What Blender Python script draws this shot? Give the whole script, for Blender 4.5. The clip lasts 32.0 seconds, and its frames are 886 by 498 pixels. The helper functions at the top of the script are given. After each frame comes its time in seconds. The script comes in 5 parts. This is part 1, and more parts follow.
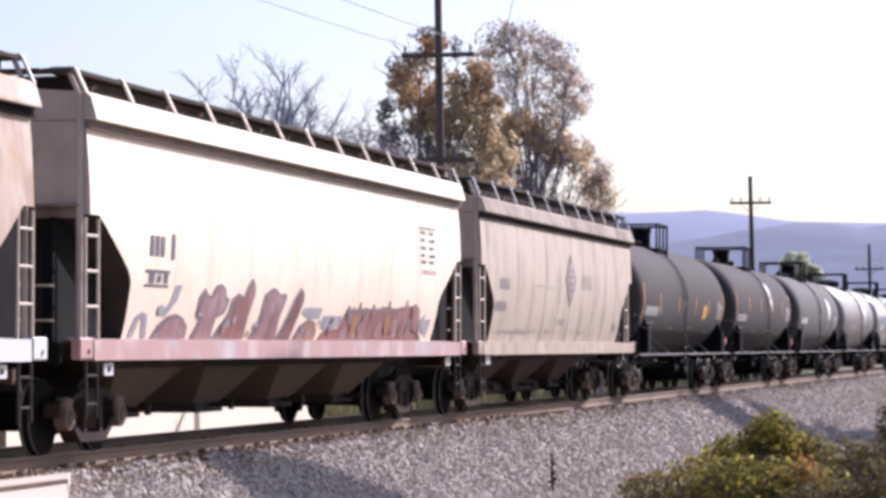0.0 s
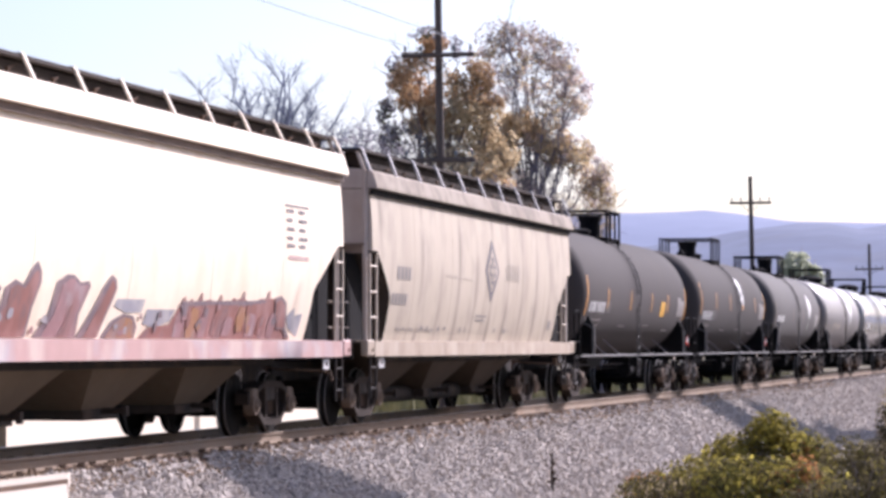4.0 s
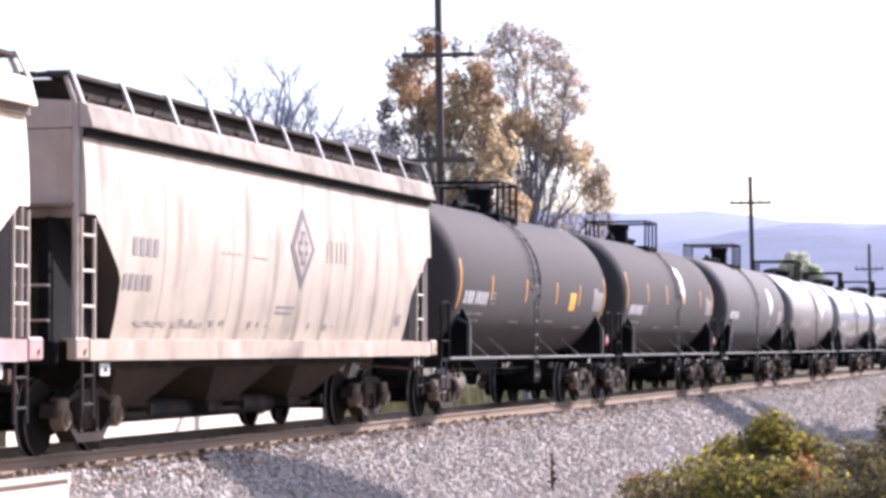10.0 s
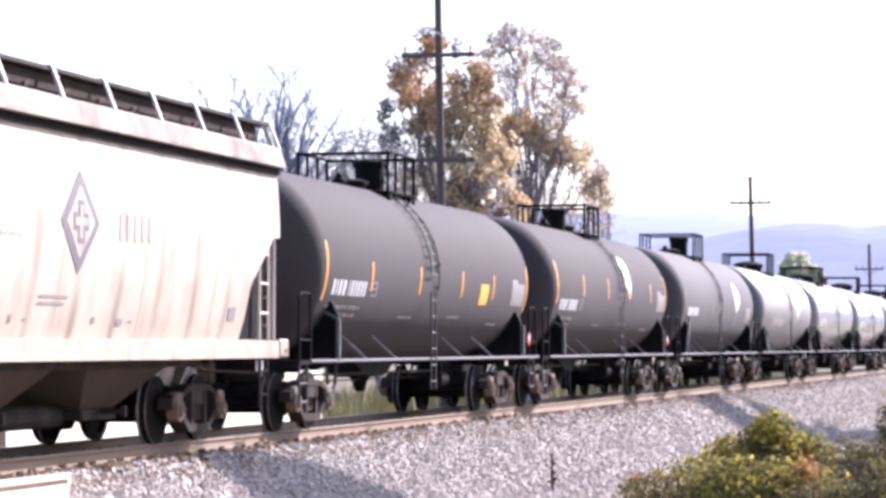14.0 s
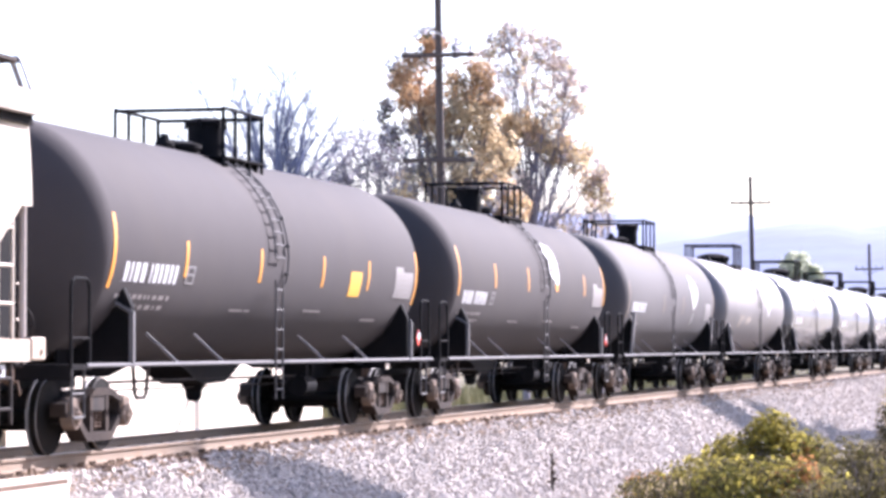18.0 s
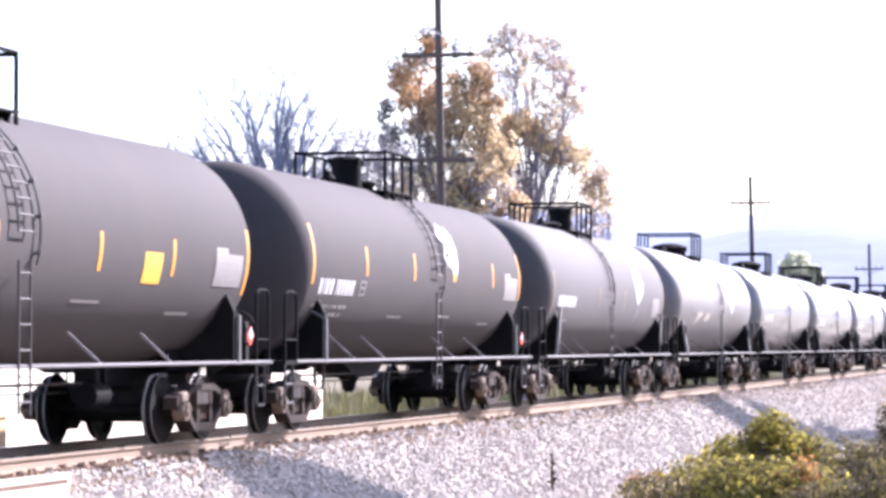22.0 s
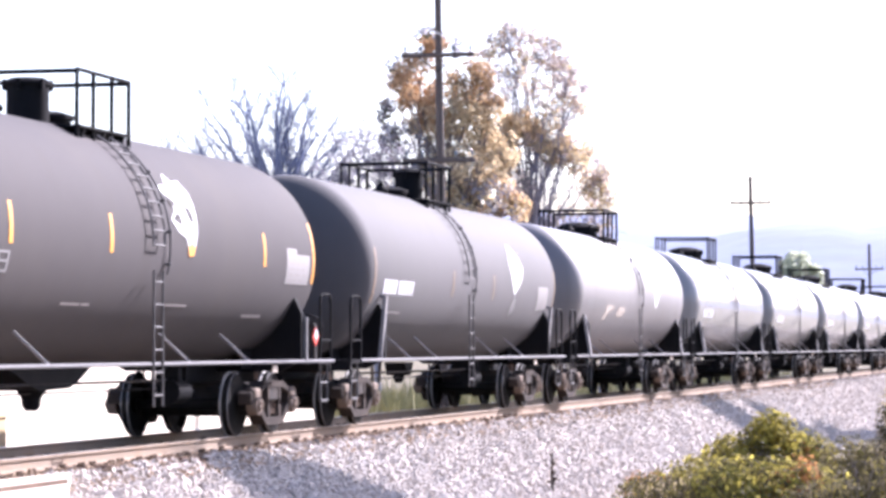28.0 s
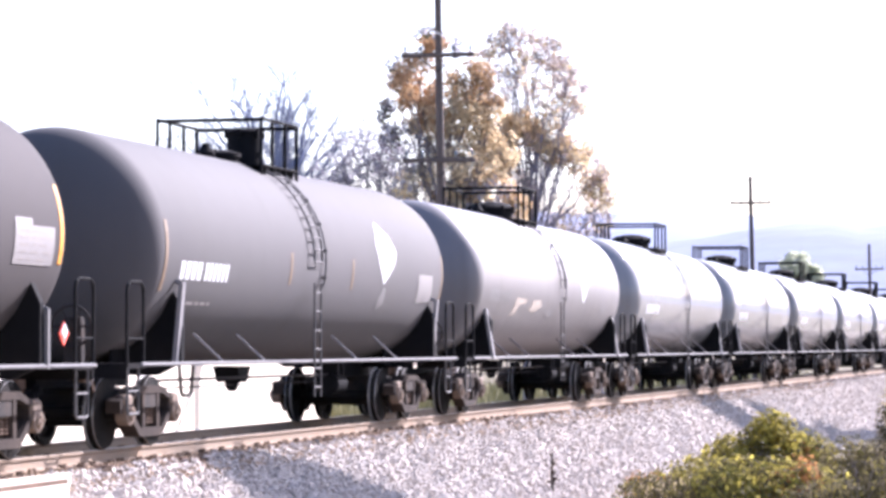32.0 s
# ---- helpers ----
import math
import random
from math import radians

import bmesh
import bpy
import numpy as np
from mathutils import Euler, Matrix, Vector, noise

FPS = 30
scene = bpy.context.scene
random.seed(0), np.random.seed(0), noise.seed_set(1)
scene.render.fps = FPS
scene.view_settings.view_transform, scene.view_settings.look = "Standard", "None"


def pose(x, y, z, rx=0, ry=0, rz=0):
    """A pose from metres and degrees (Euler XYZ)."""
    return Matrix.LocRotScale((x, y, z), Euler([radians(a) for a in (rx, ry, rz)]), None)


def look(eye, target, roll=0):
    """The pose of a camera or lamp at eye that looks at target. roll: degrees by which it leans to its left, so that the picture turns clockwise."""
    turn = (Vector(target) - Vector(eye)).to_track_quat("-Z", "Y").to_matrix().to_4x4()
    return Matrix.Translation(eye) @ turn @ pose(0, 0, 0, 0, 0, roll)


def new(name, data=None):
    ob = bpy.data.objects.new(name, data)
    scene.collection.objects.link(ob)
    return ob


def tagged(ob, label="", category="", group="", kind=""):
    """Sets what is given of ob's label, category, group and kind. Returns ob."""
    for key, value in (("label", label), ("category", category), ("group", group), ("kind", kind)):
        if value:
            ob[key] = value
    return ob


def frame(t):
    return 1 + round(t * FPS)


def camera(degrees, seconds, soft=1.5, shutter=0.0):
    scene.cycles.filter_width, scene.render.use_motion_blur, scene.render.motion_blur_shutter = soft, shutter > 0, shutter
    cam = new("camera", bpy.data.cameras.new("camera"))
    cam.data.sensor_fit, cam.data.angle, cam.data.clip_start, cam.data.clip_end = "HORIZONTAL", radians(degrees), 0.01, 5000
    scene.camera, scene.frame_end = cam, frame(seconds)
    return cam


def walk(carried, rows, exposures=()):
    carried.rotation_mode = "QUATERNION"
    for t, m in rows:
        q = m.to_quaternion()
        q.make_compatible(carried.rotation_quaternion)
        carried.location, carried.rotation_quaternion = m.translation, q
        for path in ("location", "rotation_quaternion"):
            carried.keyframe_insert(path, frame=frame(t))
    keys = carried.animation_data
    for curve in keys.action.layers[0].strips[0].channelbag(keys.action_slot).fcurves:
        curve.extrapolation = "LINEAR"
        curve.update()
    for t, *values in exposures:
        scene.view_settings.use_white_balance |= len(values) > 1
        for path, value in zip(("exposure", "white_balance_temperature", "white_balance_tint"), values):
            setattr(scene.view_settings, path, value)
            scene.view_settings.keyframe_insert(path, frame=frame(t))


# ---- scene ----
TRACK = 13.2            # lateral distance from the camera to the track's middle, metres
EYE = 1.31              # height of the lens over the rail heads (z = 0)
cam = camera(18.0, 32.0, soft=3.4)
forward = Vector((math.cos(radians(13.472)), math.sin(radians(13.472)), math.tan(radians(1.9835))))
HELD = look((0, 0, EYE), Vector((0, 0, EYE)) + forward)
EXPOSURES = [(t, s + 0.92, 5980 - 14 * max(0, min(t - 8, 12)), 26) for t, s in ((0.0, -0.19), (3.0, -0.13), (6.0, 0.16), (9.0, 0.37), (13.0, 0.65), (17.0, 0.98), (19.0, 1.07),
                                                 (23.0, 1.15), (26.0, 1.13), (29.0, 1.07), (32.0, 1.05))]
walk(cam, [(0.0, HELD), (32.0, HELD)], EXPOSURES)

# ---- light ----
SUN_HIGH, SUN_TURN = 35.0, 58.0        # height; turn from straight behind the camera's side towards the far end
to_sun = Vector((math.sin(radians(SUN_TURN)) * math.cos(radians(SUN_HIGH)),
                 -math.cos(radians(SUN_TURN)) * math.cos(radians(SUN_HIGH)), math.sin(radians(SUN_HIGH))))
world = bpy.data.worlds.new("sky")
scene.world = world
world.use_nodes = True
sky = world.node_tree.nodes.new("ShaderNodeTexSky")
sky.sky_type, sky.sun_disc = "NISHITA", False
sky.sun_elevation, sky.sun_rotation = radians(SUN_HIGH), math.atan2(to_sun.x, to_sun.y)
sky.dust_density, sky.air_density, sky.ozone_density = 2.2, 1.0, 2.0
back = world.node_tree.nodes["Background"]
world.node_tree.links.new(sky.outputs[0], back.inputs[0])
back.inputs[1].default_value = 0.104
lamp = bpy.data.lights.new("sun", "SUN")
lamp.energy, lamp.angle, lamp.color = 5.0, radians(0.6), (1.0, 0.95, 0.88)
sun = new("sun", lamp)
sun.matrix_world = look(to_sun * 200, (0, 0, 0))


# ---- materials ----
def material(name, colour, rough=0.7, metal=0.0, scale=6.0, vary=0.15, bump=0.2, second=None, patch=0.0, patch_scale=0.7,
             stretch=(1, 1, 1), streak=None, island=0.0, shine=0.5, grime=None, bands=None):
    """A worn surface: base colour with fine grain, broad patches of a second colour and downward streaks."""
    m = bpy.data.materials.new(name)
    m.use_nodes = True
    n, l = m.node_tree.nodes, m.node_tree.links
    bsdf = n["Principled BSDF"]
    bsdf.inputs["Roughness"].default_value, bsdf.inputs["Metallic"].default_value = rough, metal
    bsdf.inputs["Specular IOR Level"].default_value = shine
    where = n.new("ShaderNodeTexCoord")
    stretched = n.new("ShaderNodeMapping")
    stretched.inputs["Scale"].default_value = stretch
    l.new(where.outputs["Object"], stretched.inputs[0])
    fine = n.new("ShaderNodeTexNoise")
    fine.inputs["Scale"].default_value, fine.inputs["Detail"].default_value = scale, 6
    l.new(stretched.outputs[0], fine.inputs["Vector"])
    colour = tuple(colour) + (1,)
    dark = tuple(c * (1 - vary) for c in colour[:3]) + (1,)
    light = tuple(min(1, c * (1 + vary)) for c in colour[:3]) + (1,)
    mix = n.new("ShaderNodeMix")
    mix.data_type = "RGBA"
    mix.inputs["A"].default_value, mix.inputs["B"].default_value = dark, light
    l.new(fine.outputs["Fac"], mix.inputs["Factor"])
    out = mix.outputs["Result"]

    def blend(kind_scale, vec_scale, low, high, col, amount):
        nonlocal out
        mp = n.new("ShaderNodeMapping")
        mp.inputs["Scale"].default_value = vec_scale
        l.new(where.outputs["Object"], mp.inputs[0])
        tex = n.new("ShaderNodeTexNoise")
        tex.inputs["Scale"].default_value, tex.inputs["Detail"].default_value = kind_scale, 5
        l.new(mp.outputs[0], tex.inputs["Vector"])
        ramp = n.new("ShaderNodeMapRange")
        ramp.inputs["From Min"].default_value, ramp.inputs["From Max"].default_value = low, high
        ramp.inputs["To Max"].default_value = amount
        l.new(tex.outputs["Fac"], ramp.inputs["Value"])
        mx = n.new("ShaderNodeMix")
        mx.data_type = "RGBA"
        l.new(ramp.outputs[0], mx.inputs["Factor"])
        l.new(out, mx.inputs["A"])
        mx.inputs["B"].default_value = tuple(col) + (1,)
        out = mx.outputs["Result"]
    if second:
        blend(patch_scale, (1, 1, 1), 0.48, 0.72, second, patch)
    if streak:
        blend(1.0, (2.2, 2.2, 0.12), 0.5, 0.75, streak[0], streak[1])
    if grime:
        blend(grime[2], (1, 1, 0.6), 0.5, 0.66, grime[0], grime[1])
    if bands:
        # stains that run down each upright weld, pitch metres apart
        pitch, stain, amount = bands
        split = n.new("ShaderNodeSeparateXYZ")
        l.new(where.outputs["Object"], split.inputs[0])
        wander = n.new("ShaderNodeTexNoise")
        wander.inputs["Scale"].default_value, wander.inputs["Detail"].default_value = 0.9, 3
        l.new(where.outputs["Object"], wander.inputs["Vector"])

        def calc(kind, a, b):
            node = n.new("ShaderNodeMath")
            node.operation = kind
            for slot, value in zip(node.inputs, (a, b)):
                if isinstance(value, (int, float)):
                    slot.default_value = value
                elif value is not None:
                    l.new(value, slot)
            return node.outputs[0]
        along = calc("ADD", calc("DIVIDE", split.outputs["X"], pitch), calc("MULTIPLY", wander.outputs["Fac"], 0.16))
        near = calc("ABSOLUTE", calc("SUBTRACT", calc("FRACT", along, None), 0.5), None)
        fade = n.new("ShaderNodeMapRange")
        fade.interpolation_type = "SMOOTHSTEP"
        fade.inputs["From Min"].default_value, fade.inputs["From Max"].default_value = 0.15, 0.0
        l.new(near, fade.inputs["Value"])
        strength = n.new("ShaderNodeMapRange")
        strength.inputs["From Min"].default_value, strength.inputs["From Max"].default_value = 0.35, 0.65
        strength.inputs["To Max"].default_value = amount
        spread = n.new("ShaderNodeTexNoise")
        spread.inputs["Scale"].default_value = 0.8
        l.new(where.outputs["Object"], spread.inputs["Vector"])
        l.new(spread.outputs["Fac"], strength.inputs["Value"])
        mx = n.new("ShaderNodeMix")
        mx.data_type = "RGBA"
        l.new(calc("MULTIPLY", fade.outputs[0], strength.outputs[0]), mx.inputs["Factor"])
        l.new(out, mx.inputs["A"])
        mx.inputs["B"].default_value = tuple(stain) + (1,)
        out = mx.outputs["Result"]
    if island:
        info = n.new("ShaderNodeObjectInfo")
        geo = n.new("ShaderNodeNewGeometry")
        both = n.new("ShaderNodeMath")
        both.operation = "ADD"
        l.new(info.outputs["Random"], both.inputs[0])
        l.new(geo.outputs["Random Per Island"], both.inputs[1])
        ramp = n.new("ShaderNodeMapRange")
        ramp.inputs["From Max"].default_value = 2.0
        ramp.inputs["To Min"].default_value, ramp.inputs["To Max"].default_value = 1 - island, 1 + island
        l.new(both.outputs[0], ramp.inputs["Value"])
        hsv = n.new("ShaderNodeHueSaturation")
        l.new(ramp.outputs[0], hsv.inputs["Value"])
        l.new(out, hsv.inputs["Color"])
        out = hsv.outputs[0]
    if name.startswith("leaf"):
        # thin leaves let part of the light through
        bsdf.inputs["Specular IOR Level"].default_value = 0.12
        thin = n.new("ShaderNodeBsdfTranslucent")
        both_sides = n.new("ShaderNodeMixShader")
        both_sides.inputs[0].default_value = 0.55
        l.new(out, thin.inputs["Color"])
        l.new(bsdf.outputs[0], both_sides.inputs[1])
        l.new(thin.outputs[0], both_sides.inputs[2])
        l.new(both_sides.outputs[0], n["Material Output"].inputs["Surface"])
    l.new(out, bsdf.inputs["Base Color"])
    if bump:
        b = n.new("ShaderNodeBump")
        b.inputs["Strength"].default_value, b.inputs["Distance"].default_value = bump, 0.02
        l.new(fine.outputs["Fac"], b.inputs["Height"])
        l.new(b.outputs[0], bsdf.inputs["Normal"])
    return m


M = {}
M["tank_grey"] = material("tank_grey", (0.049, 0.0435, 0.0435), 0.85, 0, 3, 0.06, 0.05, (0.06, 0.052, 0.047), 0.5, 0.5, streak=((0.05, 0.043, 0.038), 0.35), shine=0.16)
M["tank_light"] = material("tank_light", (0.061, 0.057, 0.058), 0.85, 0, 3, 0.06, 0.05, (0.064, 0.06, 0.057), 0.5, 0.5, streak=((0.052, 0.047, 0.045), 0.3), shine=0.34)
M["tank_pale"] = material("tank_pale", (0.20, 0.198, 0.198), 0.2, 0, 3, 0.05, 0.05, (0.17, 0.164, 0.16), 0.5, 0.5, streak=((0.10, 0.09, 0.083), 0.35))
M["tank_mid"] = material("tank_mid", (0.135, 0.127, 0.128), 0.42, 0, 3, 0.06, 0.05, (0.108, 0.10, 0.096), 0.5, 0.5, streak=((0.07, 0.062, 0.058), 0.35), shine=0.4)
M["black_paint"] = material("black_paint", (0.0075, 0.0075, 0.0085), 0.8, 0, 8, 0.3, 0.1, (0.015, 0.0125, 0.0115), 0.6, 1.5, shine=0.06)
M["steel_dark"] = material("steel_dark", (0.028, 0.025, 0.024), 0.8, 0, 14, 0.3, 0.3, (0.07, 0.048, 0.036), 0.7, 2.5, shine=0.12)
M["rust"] = material("rust", (0.085, 0.056, 0.04), 0.85, 0, 18, 0.3, 0.3, (0.13, 0.082, 0.055), 0.8, 3, shine=0.12)
M["bearing"] = material("bearing", (0.16, 0.122, 0.095), 0.8, 0, 18, 0.3, 0.3, (0.13, 0.095, 0.07), 0.7, 4, shine=0.12)
M["wheel"] = material("wheel", (0.009, 0.0085, 0.008), 0.8, 0.0, 10, 0.3, 0.2, (0.018, 0.014, 0.012), 0.7, 3, shine=0.08)
M["frame_brown"] = material("frame_brown", (0.034, 0.026, 0.022), 0.9, 0, 14, 0.35, 0.4, (0.07, 0.051, 0.04), 0.8, 2.5, shine=0.12)
M["bright_steel"] = material("bright_steel", (0.55, 0.54, 0.53), 0.3, 0.9, 10, 0.15, 0.05)
M["rail_grey"] = material("rail_grey", (0.11, 0.107, 0.108), 0.55, 0, 8, 0.15, 0.1, shine=0.2)
M["cream"] = material("cream", (0.745, 0.64, 0.505), 0.6, 0, 4, 0.05, 0.06, (0.64, 0.51, 0.375), 0.5, 0.45, streak=((0.55, 0.39, 0.265), 0.25), grime=((0.64, 0.51, 0.385), 0.4, 2.6), bands=(1.86, (0.60, 0.43, 0.285), 0.45))
M["grey_cream"] = material("grey_cream", (0.405, 0.345, 0.27), 0.62, 0, 4, 0.06, 0.06, (0.31, 0.255, 0.195), 0.55, 0.5, streak=((0.27, 0.215, 0.165), 0.35), grime=((0.25, 0.21, 0.165), 0.5, 2.0), bands=(1.39, (0.16, 0.13, 0.10), 0.9))
M["rusty_white"] = material("rusty_white", (0.43, 0.35, 0.28), 0.65, 0, 4, 0.12, 0.1, (0.34, 0.18, 0.085), 0.8, 1.1, streak=((0.30, 0.16, 0.08), 0.55), grime=((0.24, 0.15, 0.10), 0.6, 2.4))
M["pale_sill"] = material("pale_sill", (0.52, 0.51, 0.52), 0.6, 0, 5, 0.08, 0.06, (0.5, 0.42, 0.36), 0.4, 1.2)
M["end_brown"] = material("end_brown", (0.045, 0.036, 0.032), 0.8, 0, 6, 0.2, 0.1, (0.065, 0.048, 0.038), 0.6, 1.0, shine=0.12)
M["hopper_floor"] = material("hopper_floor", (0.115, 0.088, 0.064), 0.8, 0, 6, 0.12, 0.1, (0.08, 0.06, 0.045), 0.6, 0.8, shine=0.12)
M["ladder_paint"] = material("ladder_paint", (0.48, 0.41, 0.33), 0.6, 0, 10, 0.15, 0.1, (0.40, 0.26, 0.17), 0.5, 3)
M["yellow"] = material("yellow", (0.62, 0.27, 0.03), 0.4, 0, 10, 0.08, 0.0)
M["placard_yellow"] = material("placard_yellow", (0.62, 0.33, 0.03), 0.5, 0, 10, 0.08, 0.0)
M["white_paint"] = material("white_paint", (0.5, 0.5, 0.5), 0.5, 0, 12, 0.08, 0.0)
M["faded_white"] = material("faded_white", (0.16, 0.155, 0.155), 0.5, 0, 12, 0.12, 0.0)
M["panel_white"] = material("panel_white", (0.20, 0.188, 0.185), 0.5, 0, 12, 0.15, 0.0, (0.10, 0.095, 0.095), 0.6, 1.5)
M["mark_grey"] = material("mark_grey", (0.095, 0.085, 0.10), 0.6, 0, 12, 0.2, 0.0)
M["mark_faint"] = material("mark_faint", (0.2, 0.18, 0.17), 0.6, 0, 12, 0.2, 0.0)
M["graffiti_red"] = material("graffiti_red", (0.215, 0.082, 0.066), 0.6, 0, 5, 0.3, 0.0, (0.29, 0.155, 0.145), 0.9, 2.2, grime=((0.13, 0.08, 0.085), 0.7, 4.0))
M["graffiti_pink"] = material("graffiti_pink", (0.25, 0.135, 0.14), 0.6, 0, 5, 0.3, 0.0, (0.20, 0.085, 0.07), 0.8, 2.2, grime=((0.30, 0.24, 0.25), 0.6, 5.0))
M["graffiti_dark"] = material("graffiti_dark", (0.15, 0.11, 0.125), 0.6, 0, 6, 0.35, 0.0, (0.26, 0.16, 0.15), 0.7, 3.0)
M["graffiti_grey"] = material("graffiti_grey", (0.25, 0.245, 0.275), 0.6, 0, 5, 0.3, 0.0, (0.42, 0.39, 0.37), 0.7, 3.0)
M["red_sign"] = material("red_sign", (0.75, 0.08, 0.05), 0.4, 0, 10, 0.1, 0.0)
M["pole_wood"] = material("pole_wood", (0.085, 0.065, 0.055), 0.9, 0, 9, 0.3, 0.5, stretch=(6, 6, 0.6))
M["tie"] = material("tie", (0.075, 0.046, 0.035), 0.9, 0, 12, 0.3, 0.4, (0.13, 0.085, 0.06), 0.6, 2, stretch=(3, 0.6, 3), island=0.4, shine=0.08)
M["railhead"] = material("railhead", (0.225, 0.172, 0.128), 0.75, 0.0, 16, 0.2, 0.2, (0.24, 0.155, 0.095), 0.6, 2, shine=0.12)
M["stone"] = material("stone", (0.425, 0.38, 0.34), 0.9, 0, 20, 0.2, 0.4, (0.35, 0.31, 0.275), 0.5, 5, island=0.17, shine=0.12)
M["ballast_bed"] = material("ballast_bed", (0.34, 0.30, 0.265), 0.95, 0, 14, 0.5, 1.0, (0.21, 0.19, 0.175), 0.6, 0.5, shine=0.12)
M["soil"] = material("soil", (0.13, 0.11, 0.075), 0.95, 0, 5, 0.3, 0.6, (0.08, 0.075, 0.03), 0.8, 0.25, shine=0.12)
M["concrete"] = material("concrete", (0.508, 0.452, 0.374), 0.85, 0, 10, 0.12, 0.3, (0.45, 0.41, 0.36), 0.5, 1.2)
M["white_wall"] = material("white_wall", (0.80, 0.715, 0.59), 0.5, 0, 4, 0.05, 0.05)
M["bark"] = material("bark", (0.2, 0.165, 0.15), 0.95, 0, 8, 0.3, 0.5)
M["bark_pale"] = material("bark_pale", (0.24, 0.235, 0.27), 0.95, 0, 8, 0.3, 0.4)
M["leaf_orange"] = material("leaf_orange", (0.50, 0.335, 0.19), 0.7, 0, 3, 0.2, 0.0, (0.45, 0.32, 0.185), 0.7, 0.5, island=0.45)
M["leaf_brown"] = material("leaf_brown", (0.58, 0.47, 0.295), 0.75, 0, 3, 0.2, 0.0, (0.48, 0.38, 0.225), 0.7, 0.5, island=0.45)
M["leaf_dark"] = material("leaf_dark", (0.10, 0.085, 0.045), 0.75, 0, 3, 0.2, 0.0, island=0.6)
M["leaf_yellow"] = material("leaf_yellow", (0.37, 0.315, 0.065), 0.7, 0, 3, 0.2, 0.0, (0.27, 0.245, 0.06), 0.7, 0.9, island=0.45)
M["leaf_rust"] = material("leaf_rust", (0.40, 0.20, 0.075), 0.7, 0, 3, 0.2, 0.0, (0.30, 0.17, 0.07), 0.7, 0.9, island=0.45)
M["leaf_bush"] = material("leaf_bush", (0.212, 0.183, 0.052), 0.7, 0, 3, 0.2, 0.0, (0.195, 0.138, 0.054), 0.7, 0.9, island=0.45)
M["grass"] = material("grass", (0.215, 0.20, 0.09), 0.9, 0, 3, 0.3, 0.0, (0.32, 0.275, 0.15), 0.8, 0.3, island=0.5)
# distance haze is painted into these two ridge colours
M["hill_far_haze"] = material("hill_far_haze", (0.165, 0.195, 0.29), 1.0, 0, 0.02, 0.14, 0.0)
M["hill_near_haze"] = material("hill_near_haze", (0.095, 0.118, 0.185), 1.0, 0, 0.03, 0.35, 0.0, (0.13, 0.14, 0.18), 0.6, 0.012)
M["dirty_stone"] = material("dirty_stone", (0.245, 0.178, 0.122), 0.95, 0, 20, 0.3, 0.5, (0.24, 0.16, 0.105), 0.6, 3, island=0.5, shine=0.1)
M["tan_box"] = material("tan_box", (0.50, 0.36, 0.20), 0.6, 0, 6, 0.1, 0.1)
M["insulator"] = material("insulator", (0.12, 0.14, 0.15), 0.2, 0, 6, 0.1, 0.0)
M["leaf_pink"] = material("leaf_pink", (0.54, 0.47, 0.44), 0.75, 0, 3, 0.2, 0.0, (0.40, 0.36, 0.375), 0.7, 0.5, island=0.5)
M["leaf_grey"] = material("leaf_grey", (0.32, 0.305, 0.335), 0.8, 0, 3, 0.2, 0.0, island=0.5)
M["sill_pink"] = material("sill_pink", (0.37, 0.225, 0.205), 0.6, 0, 4, 0.15, 0.06, (0.34, 0.32, 0.35), 0.9, 1.3, grime=((0.50, 0.42, 0.37), 0.6, 1.7))
M["faded_orange"] = material("faded_orange", (0.14, 0.09, 0.05), 0.6, 0, 10, 0.2, 0.0)
# near-black dirt: the shade under the train is put into its colour
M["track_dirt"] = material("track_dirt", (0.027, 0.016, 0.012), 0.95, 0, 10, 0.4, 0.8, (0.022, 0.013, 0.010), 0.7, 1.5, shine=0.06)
M["ladder_grey"] = material("ladder_grey", (0.055, 0.052, 0.052), 0.6, 0, 8, 0.2, 0.1, shine=0.2)
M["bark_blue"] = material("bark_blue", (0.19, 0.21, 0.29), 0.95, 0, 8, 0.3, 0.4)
M["rim_glint"] = material("rim_glint", (0.2, 0.19, 0.18), 0.45, 0.3, 12, 0.2, 0.1)
M["bark_lilac"] = material("bark_lilac", (0.24, 0.22, 0.25), 0.95, 0, 8, 0.25, 0.4)
M["eave_brown"] = material("eave_brown", (0.20, 0.155, 0.13), 0.8, 0, 8, 0.2, 0.1, (0.12, 0.09, 0.075), 0.7, 1.5, shine=0.15)
M["dusty_roof"] = material("dusty_roof", (0.28, 0.24, 0.195), 0.8, 0, 5, 0.12, 0.1, (0.13, 0.10, 0.08), 0.8, 0.8, shine=0.2, grime=((0.10, 0.08, 0.065), 0.6, 2.5))
M["graffiti_orange"] = material("graffiti_orange", (0.29, 0.135, 0.06), 0.6, 0, 5, 0.3, 0.0, (0.24, 0.12, 0.10), 0.8, 2.5, grime=((0.20, 0.165, 0.17), 0.6, 4.0))
M["dirty_end"] = material("dirty_end", (0.43, 0.375, 0.335), 0.8, 0, 5, 0.12, 0.1, (0.30, 0.245, 0.205), 0.7, 0.9, shine=0.2, streak=((0.24, 0.18, 0.14), 0.35))
M["dead_stem"] = material("dead_stem", (0.045, 0.033, 0.025), 0.95, 0, 9, 0.3, 0.3, shine=0.1)
M["sill_tan"] = material("sill_tan", (0.34, 0.275, 0.21), 0.65, 0, 5, 0.12, 0.1, (0.22, 0.165, 0.125), 0.7, 1.6, shine=0.3, grime=((0.43, 0.365, 0.30), 0.6, 2.0))
